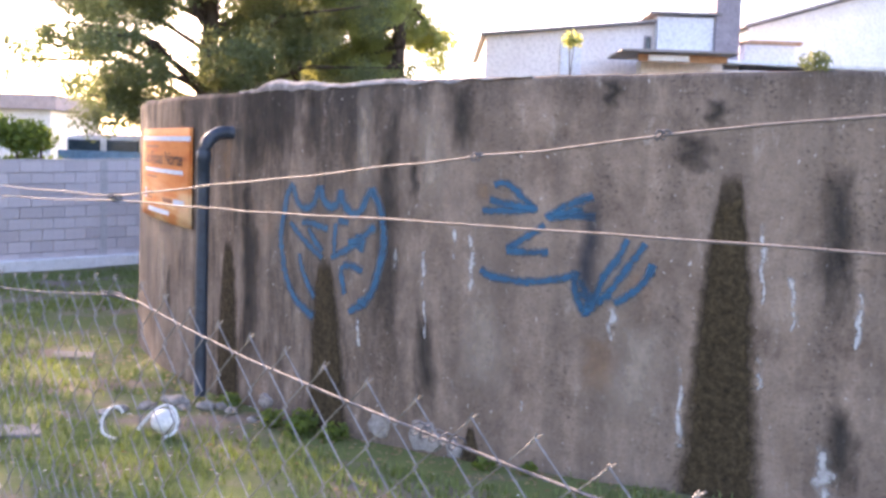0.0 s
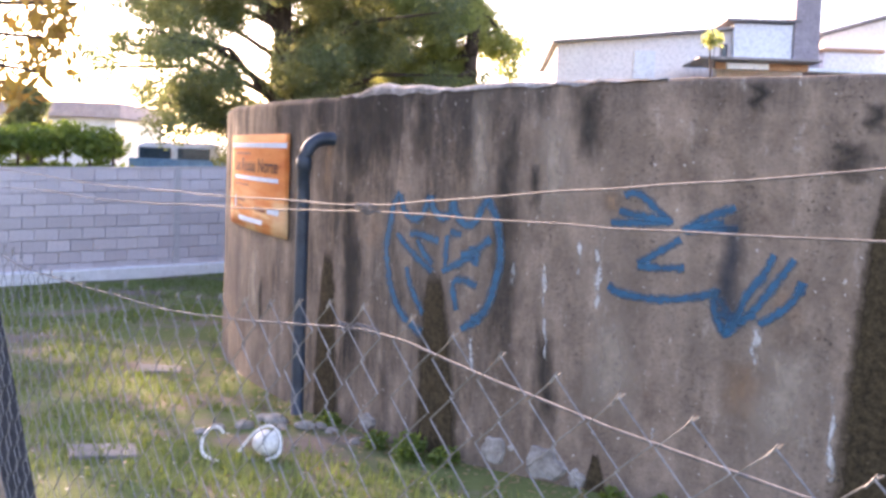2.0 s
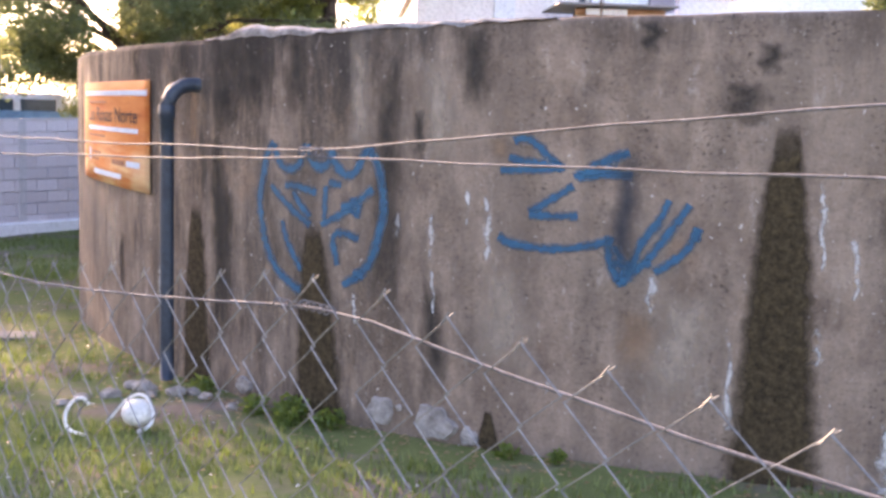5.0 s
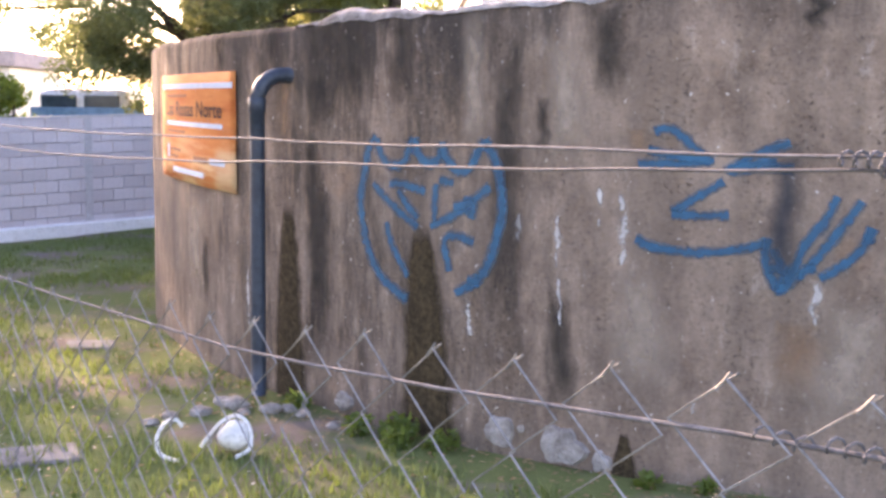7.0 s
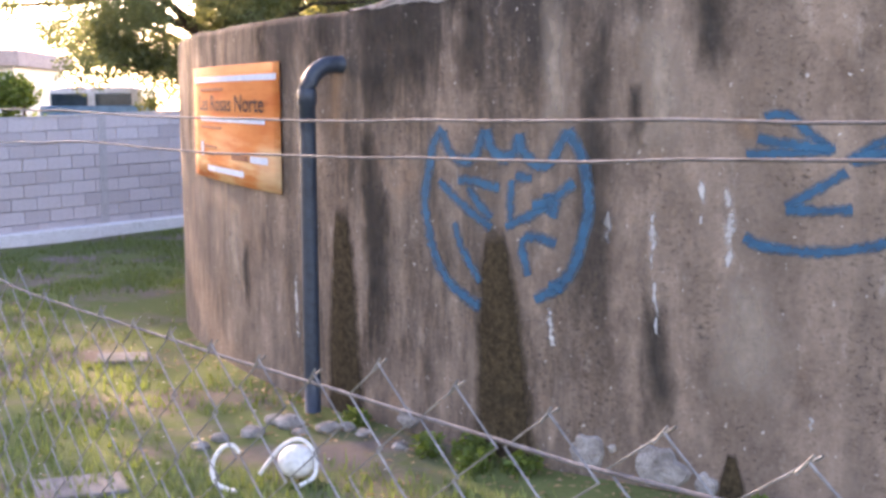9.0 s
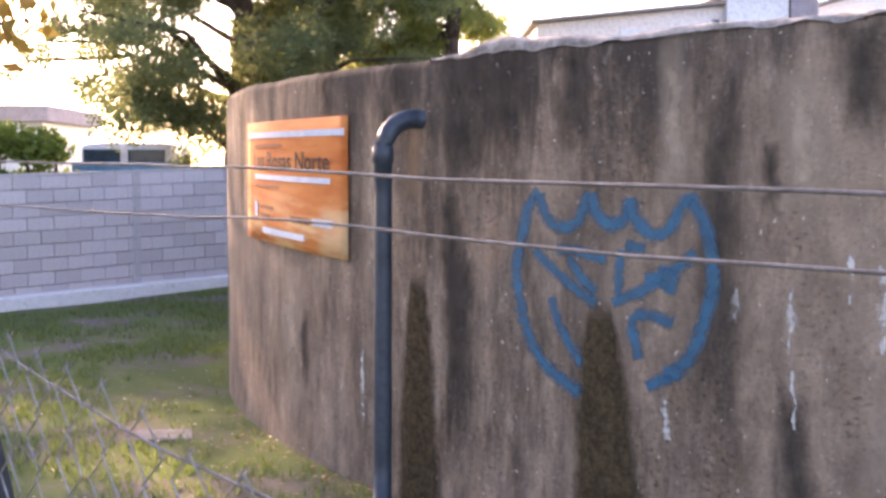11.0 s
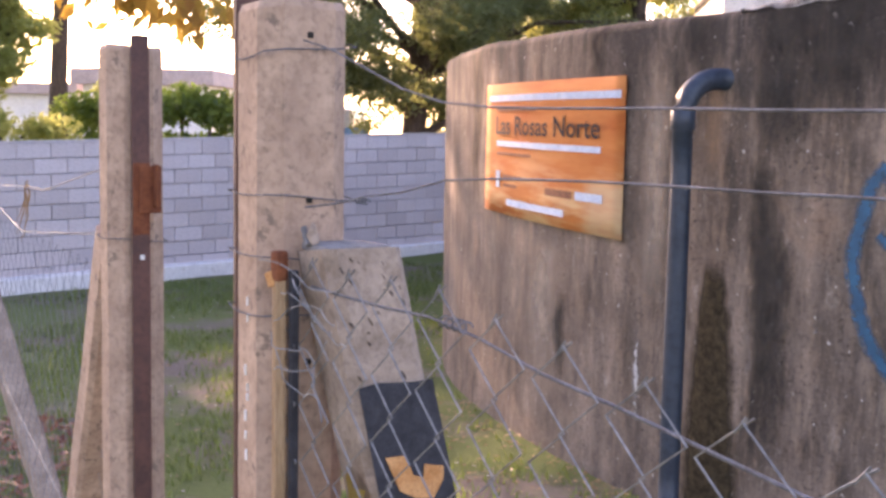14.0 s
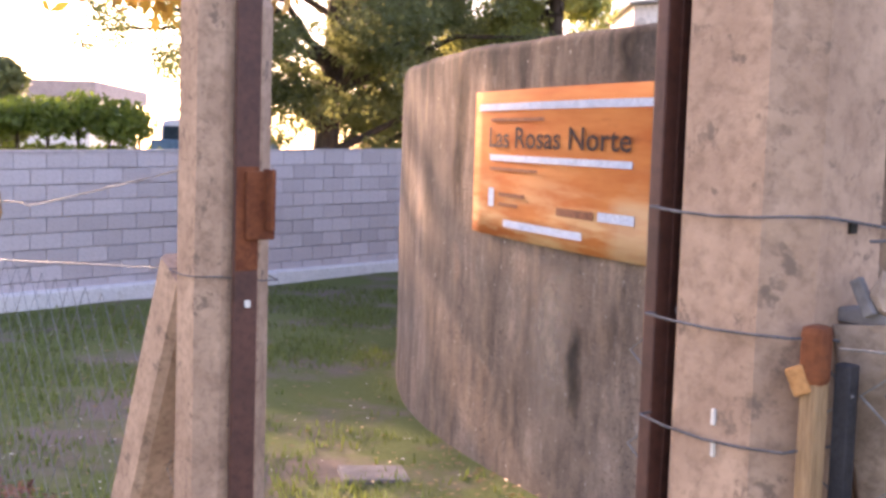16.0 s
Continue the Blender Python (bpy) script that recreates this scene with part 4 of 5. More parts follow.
wpart("cloth_wrap", wrap(0.02, 0.885, BW), M_BLACK, br, "black cloth wrapping")
M_ORANGE = plain("faded_orange_print", (0.42, 0.17, 0.05), (0.62, 0.32, 0.13), 30, bump=0.2)
bow = [(0.62, 0.0), (0.08, 0.0), (-0.02, -0.030), (-0.28, -0.034), (-0.36, -0.016), (-0.86, -0.022), (-0.80, -0.040), (-0.45, -0.066), (0.0, -0.064), (0.40, -0.050)]
flat = [bfoot + bdir * (blen * 0.823 + h) + bside * a * BW / 2 - bup * BW / 2 * 1.16 for a, h in bow]
wpart("print", (flat, [], [tuple(range(len(flat)))]), M_ORANGE, br, "faded orange print on the cloth")
rot = GC + FD * 0.10
brace("fence_brace", (-5.35, 9.05, 1.35), (-4.52, 8.32, -0.05), 0.11, "slanting grey concrete brace of the far fence")
brace("gate_brace", (rot.x, rot.y, 1.50), (rot.x + FD.x * 0.75, rot.y + FD.y * 0.75, -0.05), 0.11, "slanting concrete brace behind the gate post", M_POST)


def broken_face(seed, n):
    """Dark chips and gouges on the brace's worn top, each a small sunk flake."""
    rng = random.Random(seed)
    M_GOUGE = plain("dark_gouge", (0.07, 0.05, 0.038), (0.15, 0.11, 0.085), 40, bump=0.6)
    for k in range(n):
        c = bfoot + bdir * (blen * rng.uniform(0.86, 0.995)) + bside * rng.uniform(-0.85, 0.85) * BW / 2 - bup * (BW / 2 * 1.035)
        w, h = rng.uniform(0.0008, 0.0026), rng.uniform(0.002, 0.007)
        ring = [c + bside * math.cos(q) * w * rng.uniform(0.6, 1.2) + (bdir * math.sin(q) + bside * 0.4 * math.sin(q)) * h * rng.uniform(0.6, 1.2) for q in [k2 * 1.047 for k2 in range(6)]]
        back = [v + bup * 0.006 for v in ring]
        wpart("gouge", (ring + back, [], [tuple(range(6))] + [(j, (j + 1) % 6, (j + 1) % 6 + 6, j + 6) for j in range(6)]), M_GOUGE, br, "dark gouge in the concrete")


broken_face(8, 26)


def build_wedge():
    """A chip of grey wood wedged between post and brace under a few turns of dark wire."""
    c = PC - FD * 0.094 + Vector((-0.815, -0.58, 0)) * 0.016
    r = thing("wooden_wedge", (c.x, c.y, 1.606), "small grey wooden wedge wired in above the brace", "wedge")
    wpart("chip", box(c.x, c.y, 1.618, 0.010, 0.007, 0.030, FTURN, 0.002, Matrix.Rotation(0.5, 4, "Y")), M_SLAB, r)
    bm = bmesh.new()
    bmesh.ops.create_icosphere(bm, subdivisions=2, radius=0.010, matrix=Matrix.Translation((c.x + 0.012, c.y - 0.004, 1.620)) @ Matrix.Diagonal((0.8, 0.8, 1.8, 1)))
    for v in bm.verts:
        v.co += 0.006 * noise.noise_vector(v.co * 90)
    wpart("binding", bm, M_BRACE, r, "crumbled cement round the wedge")


build_wedge()


def tie_tangle():
    """Loose ends of tie wire twisted round stick, post and brace."""
    t = thing("wire_tangle", PC, "tangle of loose tie wire between post and brace", "wire")
    rng = random.Random(12)
    out = Vector((-0.815, -0.58, 0))
    for z0, z1, s0, s1 in ((1.585, 1.575, 3.66, 3.40), (1.56, 1.52, 3.58, 3.46), (1.53, 1.545, 3.60, 3.44), (1.50, 1.455, 3.62, 3.50), (1.47, 1.40, 3.60, 3.48), (1.575, 1.50, 3.56, 3.42), (1.44, 1.50, 3.60, 3.47)):
        pts = []
        for k in range(9):
            f = k / 8
            p = fs(s0 + (s1 - s0) * f, z0 + (z1 - z0) * f + 0.012 * math.sin(f * 7 + z0 * 40)) + out * (0.070 + 0.012 * math.sin(f * 5 + s0 * 9))
            pts.append(p + Vector((rng.uniform(-1, 1), rng.uniform(-1, 1), rng.uniform(-1, 1))) * 0.003)
        wpart("loose_wire", tube(curve_points(pts, 3), 0.0009, 5), M_MESH, t)


tie_tangle()


def build_stick():
    c = PC - FD * 0.080
    s = thing("wooden_stick", (c.x, c.y, 0), "thin weathered wooden stick wired to the concrete post", "stick")
    n = Vector((FD.y, -FD.x, 0))
    q = c - n * 0.050
    wpart("stick", box(q.x, q.y, 0.79, 0.015, 0.017, 1.60, FTURN, 0.003), M_WOOD, s)
    # black strip added for the shade in the gap between stick and brace
    dk = q - FD * 0.016 + n * 0.016
    wpart("gap_shade_strip", box(dk.x, dk.y, 0.78, 0.014, 0.012, 1.58, FTURN, 0.002), M_BLACK, s, "black strip standing in for the shaded gap behind the stick")
    chip = q + Vector((-0.815, -0.58, 0)) * 0.011 + FD * 0.006
    wpart("splinter", box(chip.x, chip.y, 1.556, 0.014, 0.006, 0.022, FTURN + 0.5, 0.002, Matrix.Rotation(0.4, 4, "Y")), M_ORANGE, s, "torn orange splinter")
    wpart("frayed_top", box(q.x, q.y, 1.575, 0.019, 0.021, 0.045, FTURN + 0.2, 0.006), M_RUST, s, "orange stained splintered tip")


build_stick()

# ---- gateway's far fence ----
def build_left_fence():
    f = thing("chain_link_fence", GC, "chain-link fence beyond the gate post", "fence")
    meshes = []
    for k in range(1, 34):
        for half in (0, 1):
            a = 0.07 + k * 0.104
            pts = []
            t = 1.40
            for j in range(int((t + 0.02) / 0.058) + 1):
                side = 0.0 if j % 2 == 0 else (0.5 if half else -0.5)
                z = t - j * 0.058
                q = GC + FD * (a + side * 0.104 + 0.01 * noise.noise(Vector((a, z, 3))))
                pts.append((q.x, q.y, z))
            meshes.append(tube(pts, 0.0009, 4, False))
    tagged(wpart("wire_mesh", merge(meshes), M_MESH, f, "diamond wire mesh"), kind="stuff")
    for knots in (((0.06, 1.69), (0.23, 1.666), (1.06, 1.563), (1.25, 1.560), (2.4, 1.52), (3.6, 1.50)), ((0.06, 1.50), (0.23, 1.488), (1.38, 1.399), (1.50, 1.396), (2.44, 1.49), (3.6, 1.56)), ((0.1, 0.47), (0.93, 0.597), (2.5, 0.83), (3.6, 1.0))):
        p0 = GC + FD * knots[0][0]
        w = thing("fence_wire", (p0.x, p0.y, knots[0][1]), "thin bright fence wire beyond the gate post", "wire")
        pts = [GC + FD * q + Vector((0, 0, z)) for q, z in knots]
        wpart("strand", tube(curve_points(pts, 6), 0.0016, 6), M_MESH, w)
    # a wisp of dry stalks blown into the wire
    d = thing("dry_stalks", GC + FD * 1.4 + Vector((0, 0, 1.48)), "wisp of dry brown stalks caught in the fence wire", "debris")
    rng = random.Random(3)
    for k in range(5):
        a = GC + FD * (1.40 + rng.uniform(-0.03, 0.03)) + Vector((0, 0, 1.56 + rng.uniform(-0.03, 0.03)))
        b = a + FD * rng.uniform(0.02, 0.16) + Vector((rng.uniform(-0.02, 0.02), rng.uniform(-0.02, 0.02), -rng.uniform(0.08, 0.20)))
        wpart("stalk", tube([a, (a + b) / 2 + Vector((0.01, 0.01, 0.01)), b], [0.002, 0.0035, 0.001], 5), M_WOOD, d)


build_left_fence()

# ---- trees and what stands beyond ----
def leaves(centres, radii, per, size, mat_seed=0, droop=0.0, flat=0.7):
    """Many small leaf faces, scattered in clumps."""
    rng = np.random.default_rng(mat_seed)
    V, F = [], []
    for c, r in zip(centres, radii):
        n = int(per * (r if r > 1 else r ** 1.3))
        d = rng.normal(size=(n, 3))
        d /= np.linalg.norm(d, axis=1)[:, None]
        rad = r * rng.random(n) ** 0.5
        p = np.array(c) + d * rad[:, None] * np.array([1, 1, flat])
        a = rng.normal(size=(n, 3))
        b = rng.normal(size=(n, 3))
        a[:, 2] -= droop
        a /= np.linalg.norm(a, axis=1)[:, None]
        b -= (b * a).sum(1)[:, None] * a
        b /= np.linalg.norm(b, axis=1)[:, None]
        s = size * (0.6 + 0.8 * rng.random(n))[:, None]
        quad = np.stack([p - a * s, p + b * s * 0.42, p + a * s, p - b * s * 0.42], 1).reshape(-1, 3)
        o = len(V)
        V += [tuple(q) for q in quad]
        F += [(o + 4 * k, o + 4 * k + 1, o + 4 * k + 2, o + 4 * k + 3) for k in range(n)]
    return V, [], F


def tree(name, at, height, trunk_r, limbs, label, mat, seed, leaf=0.10, per=220, clump=0.55, droop=0.0, cat="tree", low=0.25, spread=1.0, sub=6):
    rng = random.Random(seed)
    t = thing(name, (at[0], at[1], 0), label, cat)
    base = Vector((at[0], at[1], -0.1))
    pts = [base + Vector((0.12 * math.sin(k * 0.9 + seed), 0.1 * math.cos(k * 1.1 + seed), height * k / 8)) for k in range(9)]
    meshes = [tube(pts, [trunk_r * (1 - 0.10 * k) for k in range(9)], 10)]
    cs, rs = [], []
    for k in range(limbs):
        h = low + (0.98 - low) * (k + rng.random()) / limbs
        p0 = base + Vector((0, 0, height * h))
        w = rng.random() * 6.283
        reach = spread * (0.55 + 0.6 * rng.random()) * (1.0 - 0.55 * (h - low) / (1 - low))
        end = p0 + Vector((math.cos(w) * reach, math.sin(w) * reach, reach * (0.25 - droop * 0.5) + rng.random() * 0.4))
        mid = (p0 + end) / 2 + Vector((0, 0, 0.12 * reach))
        meshes.append(tube([p0, mid, end], [trunk_r * 0.28, trunk_r * 0.18, trunk_r * 0.06], 6))
        for q in range(sub):
            f = 0.35 + 0.7 * q / sub
            c = p0.lerp(end, f) + Vector((rng.uniform(-0.5, 0.5), rng.uniform(-0.5, 0.5), rng.uniform(-0.5, 0.5))) * spread * 0.24
            cs.append(tuple(c))
            rs.append(clump * (0.6 + 0.7 * rng.random()))
    smooth(wpart("trunk", merge(meshes), M_BARK, t))
    wpart("crown", leaves(cs, rs, per, leaf, seed, droop), mat, t)
    return t


tree("pine_tree", (-4.65, 22.6), 10.5, 0.24, 60, "dark green conifer behind the block wall", M_PINE, 4, 0.040, 1150, 0.44, 0.1, low=0.14, spread=3.9, sub=13)
tree("willow_tree", (-0.9, 24.3), 11.5, 0.20, 40, "yellow-green drooping tree behind the tank", M_WILLOW, 9, 0.045, 1200, 0.40, 1.8, low=0.20, spread=2.7, sub=12)
tree("pine_tree", (-3.3, 26.0), 12.0, 0.22, 40, "dense dark conifer behind the tank", M_PINE, 21, 0.045, 1100, 0.44, 0.1, low=0.18, spread=2.8, sub=12)
# added trees, meant to stay out of view, that dapple the sun on tank and lawn
for at, seed in (((-18.2, 33.0), 31), ((-21.5, 29.5), 33), ((-17.6, 38.0), 35)):
    tree("added_shade_tree", at, 15.0, 0.34, 36, "tall tree added to dapple the sunlight", M_HEDGE, seed, 0.15, 20, 0.8, 0.1, low=0.46, spread=4.0, sub=8)
tree("yellow_tree", (-10.2, 18.9), 4.4, 0.10, 20, "small yellow-green tree beyond the block wall", M_WILLOW, 36, 0.05, 900, 0.34, 0.3, low=0.3, spread=1.0, sub=6)
tree("small_tree", (-12.6, 30.0), 3.4, 0.10, 12, "small dark bushy tree far beyond the wall", M_PINE, 41, 0.09, 420, 0.40, 0.2, low=0.5, spread=0.7, sub=5)


def autumn_tree():
    """A garden tree whose yellowing branches hang over the gateway."""
    t = thing("autumn_tree", (-6.4, 8.9, 0), "garden tree with yellow and brown autumn leaves over the gateway", "tree")
    rng = random.Random(77)
    root, fork = Vector((-6.4, 8.9, -0.1)), Vector((-6.3, 8.85, 2.0))
    meshes = [tube([root, (root + fork) / 2 + Vector((0.05, 0, 0)), fork], [0.13, 0.11, 0.09], 10)]
    cs, rs = [], []
    for end in ((-3.72, 8.3, 2.46), (-3.45, 8.1, 2.62), (-4.1, 8.6, 2.42), (-3.30, 8.4, 2.90), (-4.4, 8.8, 2.85), (-3.34, 7.6, 2.36), (-4.9, 7.3, 3.3), (-5.9, 7.6, 3.9), (-5.2, 9.6, 3.5), (-7.2, 9.3, 4.0), (-4.5, 7.6, 2.9), (-6.5, 8.6, 4.6), (-5.5, 8.5, 3.0)):
        e = Vector(end)
        m = (fork + e) / 2 + Vector((0, 0, 0.35))
        pts = curve_points([fork, m, e], 6)
        meshes.append(tube(pts, [0.05 * (1 - k / len(pts)) + 0.006 for k in range(len(pts))], 6))
        for k, p in enumerate(pts):
            if k > len(pts) * 0.55:
                for q in range(2):
                    cs.append(tuple(p + Vector((rng.uniform(-0.22, 0.22), rng.uniform(-0.22, 0.22), rng.uniform(-0.18, 0.12)))))
                    rs.append(0.20)
    smooth(wpart("trunk", merge(meshes), M_BARK, t))
    wpart("crown", leaves(cs, rs, 170, 0.055, 78, 0.9), M_AUTUMN, t)


autumn_tree()
tree("garden_tree", (11.9, 25.0), 8.0, 0.16, 26, "yellow-green garden tree beside the houses", M_WILLOW, 61, 0.07, 520, 0.5, 0.6, low=0.2, spread=2.0, sub=7)

# ---- block wall ----
def build_block_wall():
    w = thing("boundary_wall", WP, "boundary wall of bare grey concrete blocks", "wall", kind="structure")
    turn = math.atan2(WD.y, WD.x)
    out = Vector((-WD.y, WD.x, 0))
    rise = lambda q: 1.725 + 0.026 * q                    # the top climbs slightly along the run

    def ramped(z0, z1, d0, d1, drop):
        V = [WP + WD * q + out * d + Vector((0, 0, z)) for q in (-11.0, 11.0) for d in (d0, d1) for z in (z0 if drop else rise(q) + z0, rise(q) + z1)]
        return V, [], [(0, 1, 3, 2), (4, 6, 7, 5), (0, 4, 5, 1), (2, 3, 7, 6), (1, 5, 7, 3), (0, 2, 6, 4)]

    wpart("mortar_core", ramped(0.0, -0.02, 0.02, 0.12, True), M_MORTAR, w)
    foot = WP + Vector((WD.y, -WD.x, 0)) * 0.10
    wpart("plinth", box(foot.x, foot.y, 0.050, 22.0, 0.30, 0.19, turn, 0.02), M_CURB, w, "whitewashed concrete plinth")
    wpart("capping", ramped(-0.02, 0.012, -0.035, 0.13, False), M_MORTAR, w, "thin mortar capping")
    for s in (-1.06, 5.0, -7.1):
        q = WP + WD * s
        wpart("pilaster", box(q.x, q.y, rise(s) / 2, 0.14, 0.07, rise(s) - 0.03, turn, 0.006), M_MORTAR, w, "narrow cement column")
    bm = box(0, 0, 0, 0.391, 0.14, 0.192, 0, 0.006)
    me = bpy.data.meshes.new("block")
    bm.to_mesh(me)
    bm.free()
    me.materials.append(M_BLOCK)
    rng = random.Random(5)
    for r in range(9):
        for c in range(-14, 18):
            s = c * 0.4 + (0.2 if r % 2 else 0.0)
            q = WP + WD * s + Vector((-WD.y, WD.x, 0)) * (0.045 + rng.uniform(-0.004, 0.004))
            ob = new("block", me)
            ob.parent = w
            course = (rise(s) - 0.075) / 9
            ob.location = Vector((q.x, q.y, 0.06 + course * (r + 0.5))) - w.location
            ob.scale.z = (course - 0.008) / 0.192
            ob.rotation_euler = (rng.uniform(-0.004, 0.004), -0.026 * (r + 0.5) / 9, turn + rng.uniform(-0.006, 0.006))


build_block_wall()


def house_box(x0, x1, y0, y1, z0, z1):
    return box((x0 + x1) / 2, (y0 + y1) / 2, (z0 + z1) / 2, x1 - x0, y1 - y0, z1 - z0, 0, 0.02)


def build_house():
    h = thing("house", (3.5, 30, 0), "pale pink flat-roofed house beyond the tank", "house")
    V = [(0.95, 28, 0), (5.0, 28, 0), (5.0, 28, 5.30), (0.95, 28, 4.88), (0.95, 36, 0), (5.0, 36, 0), (5.0, 36, 5.30), (0.95, 36, 4.88)]
    wpart("wall", (V, [], [(0, 1, 2, 3), (5, 4, 7, 6), (4, 0, 3, 7), (1, 5, 6, 2), (3, 2, 6, 7)]), M_HOUSE, h)
    wpart("side_wall", house_box(5.0, 6.35, 27.7, 36, 0, 5.45), M_HOUSEB, h, "pale blue plastered wall")
    wpart("roof", box(2.95, 31.9, 5.13, 4.3, 8.3, 0.07, 0, 0.01, Matrix.Rotation(-0.105, 4, "Y")), M_ROOF, h)
    wpart("roof", box(5.65, 31.7, 5.52, 1.7, 8.3, 0.07, 0, 0.01), M_ROOF, h)
    wpart("door", house_box(2.75, 3.25, 27.95, 28.02, 3.3, 4.78), M_HOUSEB, h, "pale blue door on the terrace")
    win = wpart("window", house_box(4.75, 4.92, 27.95, 28.03, 4.6, 5.0), M_CHIM, h)
    wpart("pane", house_box(4.78, 4.89, 27.93, 27.945, 4.64, 4.96), M_GLASS, win)
    wpart("chimney", house_box(6.36, 6.95, 27.6, 28.4, 0, 7.6), M_CHIM, h, "tall grey plastered chimney")
    p = thing("porch", (5.3, 26, 0), "low porch roof of grey sheet with orange fascia", "porch")
    wpart("roof", box(5.15, 26.6, 4.42, 2.6, 2.2, 0.05, 0, 0.01), M_ROOF, p)
    wpart("fascia", house_box(4.3, 6.3, 26.0, 26.1, 4.22, 4.38), M_TILE, p, "orange eaves board")
    wpart("wall", house_box(4.5, 6.4, 26.9, 27.5, 0, 4.35), M_HOUSE, p)
    wpart("beam", house_box(4.5, 5.4, 25.8, 25.9, 4.22, 4.36), M_VAN, p)
    a = thing("annexe", (8.5, 27, 0), "low white annexe with a sheet roof", "house")
    wpart("wall", house_box(6.5, 12.5, 27.2, 33, 0, 4.2), M_VAN, a)
    wpart("roof", box(9.5, 29.5, 4.32, 6.4, 5.0, 0.08, 0, 0.01, Matrix.Rotation(0.02, 4, "Y")), M_HOUSEB, a)
    wpart("parapet", house_box(7.3, 8.6, 28.5, 29.0, 4.2, 4.95), M_HOUSE, a)
    wpart("coping", house_box(7.2, 8.7, 28.4, 29.1, 4.95, 5.03), M_TILE, a)
    g = thing("gable_house", (11, 34, 0), "white gabled house far behind", "house")
    V = [(8.8, 34, 0), (16, 34, 0), (16, 34, 8.2), (8.8, 34, 6.0), (8.8, 42, 0), (16, 42, 0), (16, 42, 8.2), (8.8, 42, 6.0)]
    F = [(0, 1, 2, 3), (5, 4, 7, 6), (4, 0, 3, 7), (1, 5, 6, 2), (3, 2, 6, 7)]
    wpart("wall", (V, [], F), M_VAN, g)
    wpart("roof", box(12.3, 37.8, 7.15, 7.9, 9, 0.08, 0, 0.01, Matrix.Rotation(-0.297, 4, "Y")), M_ROOF, g)


build_house()


def far_house(x0, x1, y, wall, roof, label):
    """A low house far off: plastered wall, sheet roof with eaves, one window."""
    h = thing("house", ((x0 + x1) / 2, y, 0), label, "house")
    wpart("wall", house_box(x0, x1, y, y + 6, 0, wall), M_VAN, h)
    wpart("roof", house_box(x0 - 0.3, x1 + 0.3, y - 0.4, y + 6.4, wall, roof), M_FADED, h, "faded greyish pink roof")
    win = wpart("window", house_box(x0 + 0.9, x0 + 1.9, y - 0.05, y + 0.02, wall - 1.1, wall - 0.3), M_HOUSEB, h)
    wpart("pane", house_box(x0 + 0.98, x0 + 1.82, y - 0.07, y - 0.052, wall - 1.02, wall - 0.38), M_GLASS, win)


far_house(-18.6, -14.2, 42.0, 3.2, 3.75, "low white house with a faded greyish pink roof far off")
far_house(-24.5, -19.8, 44.0, 2.9, 3.3, "low white house with a faded greyish pink roof far off")


def build_van():
    v = thing("van", (-6.6, 23.2, 0), "white van parked behind the block wall", "van")
    wpart("body", box(-6.45, 23.25, 1.02, 2.1, 1.7, 1.14, 0, 0.10), M_BLUE, v, "light blue lower body")
    wpart("waist", box(-6.45, 22.41, 1.66, 2.0, 0.05, 0.34, 0, 0.02), M_BLUE, v, "light blue lower body")
    wpart("cab", box(-6.55, 23.25, 1.87, 1.6, 1.6, 0.60, 0, 0.18), M_VAN, v)
    for x in (-6.95, -6.2):
        wpart("side_window", box(x, 22.43, 1.93, 0.62, 0.04, 0.22, 0, 0.01), M_GLASS, v, "dark side window")
    for x in (-7.1, -5.95):
        bm = bmesh.new()
        bmesh.ops.create_cone(bm, cap_ends=True, segments=20, radius1=0.34, radius2=0.34, depth=0.22, matrix=Matrix.Translation((x, 22.35, 0.33)) @ Matrix.Rotation(radians(90), 4, "X"))
        wpart("wheel", bm, M_TYRE, v)


build_van()


def hedge(name, x0, x1, y, depth, z0, z1, label, seed, mat=M_HEDGE):
    rng = random.Random(seed)
    t = thing(name, ((x0 + x1) / 2, y, 0), label, "hedge")
    cs, rs = [], []
    n = int((x1 - x0) / 0.28)
    for k in range(n):
        x = x0 + (x1 - x0) * k / n
        for zz in (z0 + 0.2, (z0 + z1) / 2, z1 - 0.40, z1 - 0.26 + 0.05 * math.sin(k * 1.3) - 0.35 * abs(2 * k / n - 1) ** 3):
            cs.append((x + rng.uniform(-0.15, 0.15), y + rng.uniform(-depth, depth), zz))
            rs.append(0.38)
    stems = [tube([(x0 + (x1 - x0) * (k + 0.5) / 6, y, -0.1), (x0 + (x1 - x0) * (k + 0.5) / 6, y, z1 - 0.3)], [0.05, 0.02], 6) for k in range(6)]
    wpart("stems", merge(stems), M_BARK, t)
    wpart("foliage", leaves(cs, rs, 1500, 0.06, seed), mat, t)


hedge("hedge", -9.6, -7.0, 20.8, 0.6, 0.5, 2.42, "clipped green hedge behind the block wall", 3)

# ---- small plants and litter ----
def weed(at, r, n, size, label, mat, seed, name="weed", height=0.0):
    t = thing(name, at, label, "plant")
    z = at[2]
    stems = [tube([(at[0], at[1], z - 0.02), (at[0] + 0.3 * r * math.cos(k * 2.1), at[1] + 0.3 * r * math.sin(k * 2.1), z + height + r * 0.6)], [0.004, 0.002], 5) for k in range(3)]
    wpart("stem", merge(stems), M_BARK if height else mat, t)
    wpart("leaves", leaves([(at[0], at[1], z + height + r * 0.5)], [r], n / r ** 1.3, size, seed), mat, t)


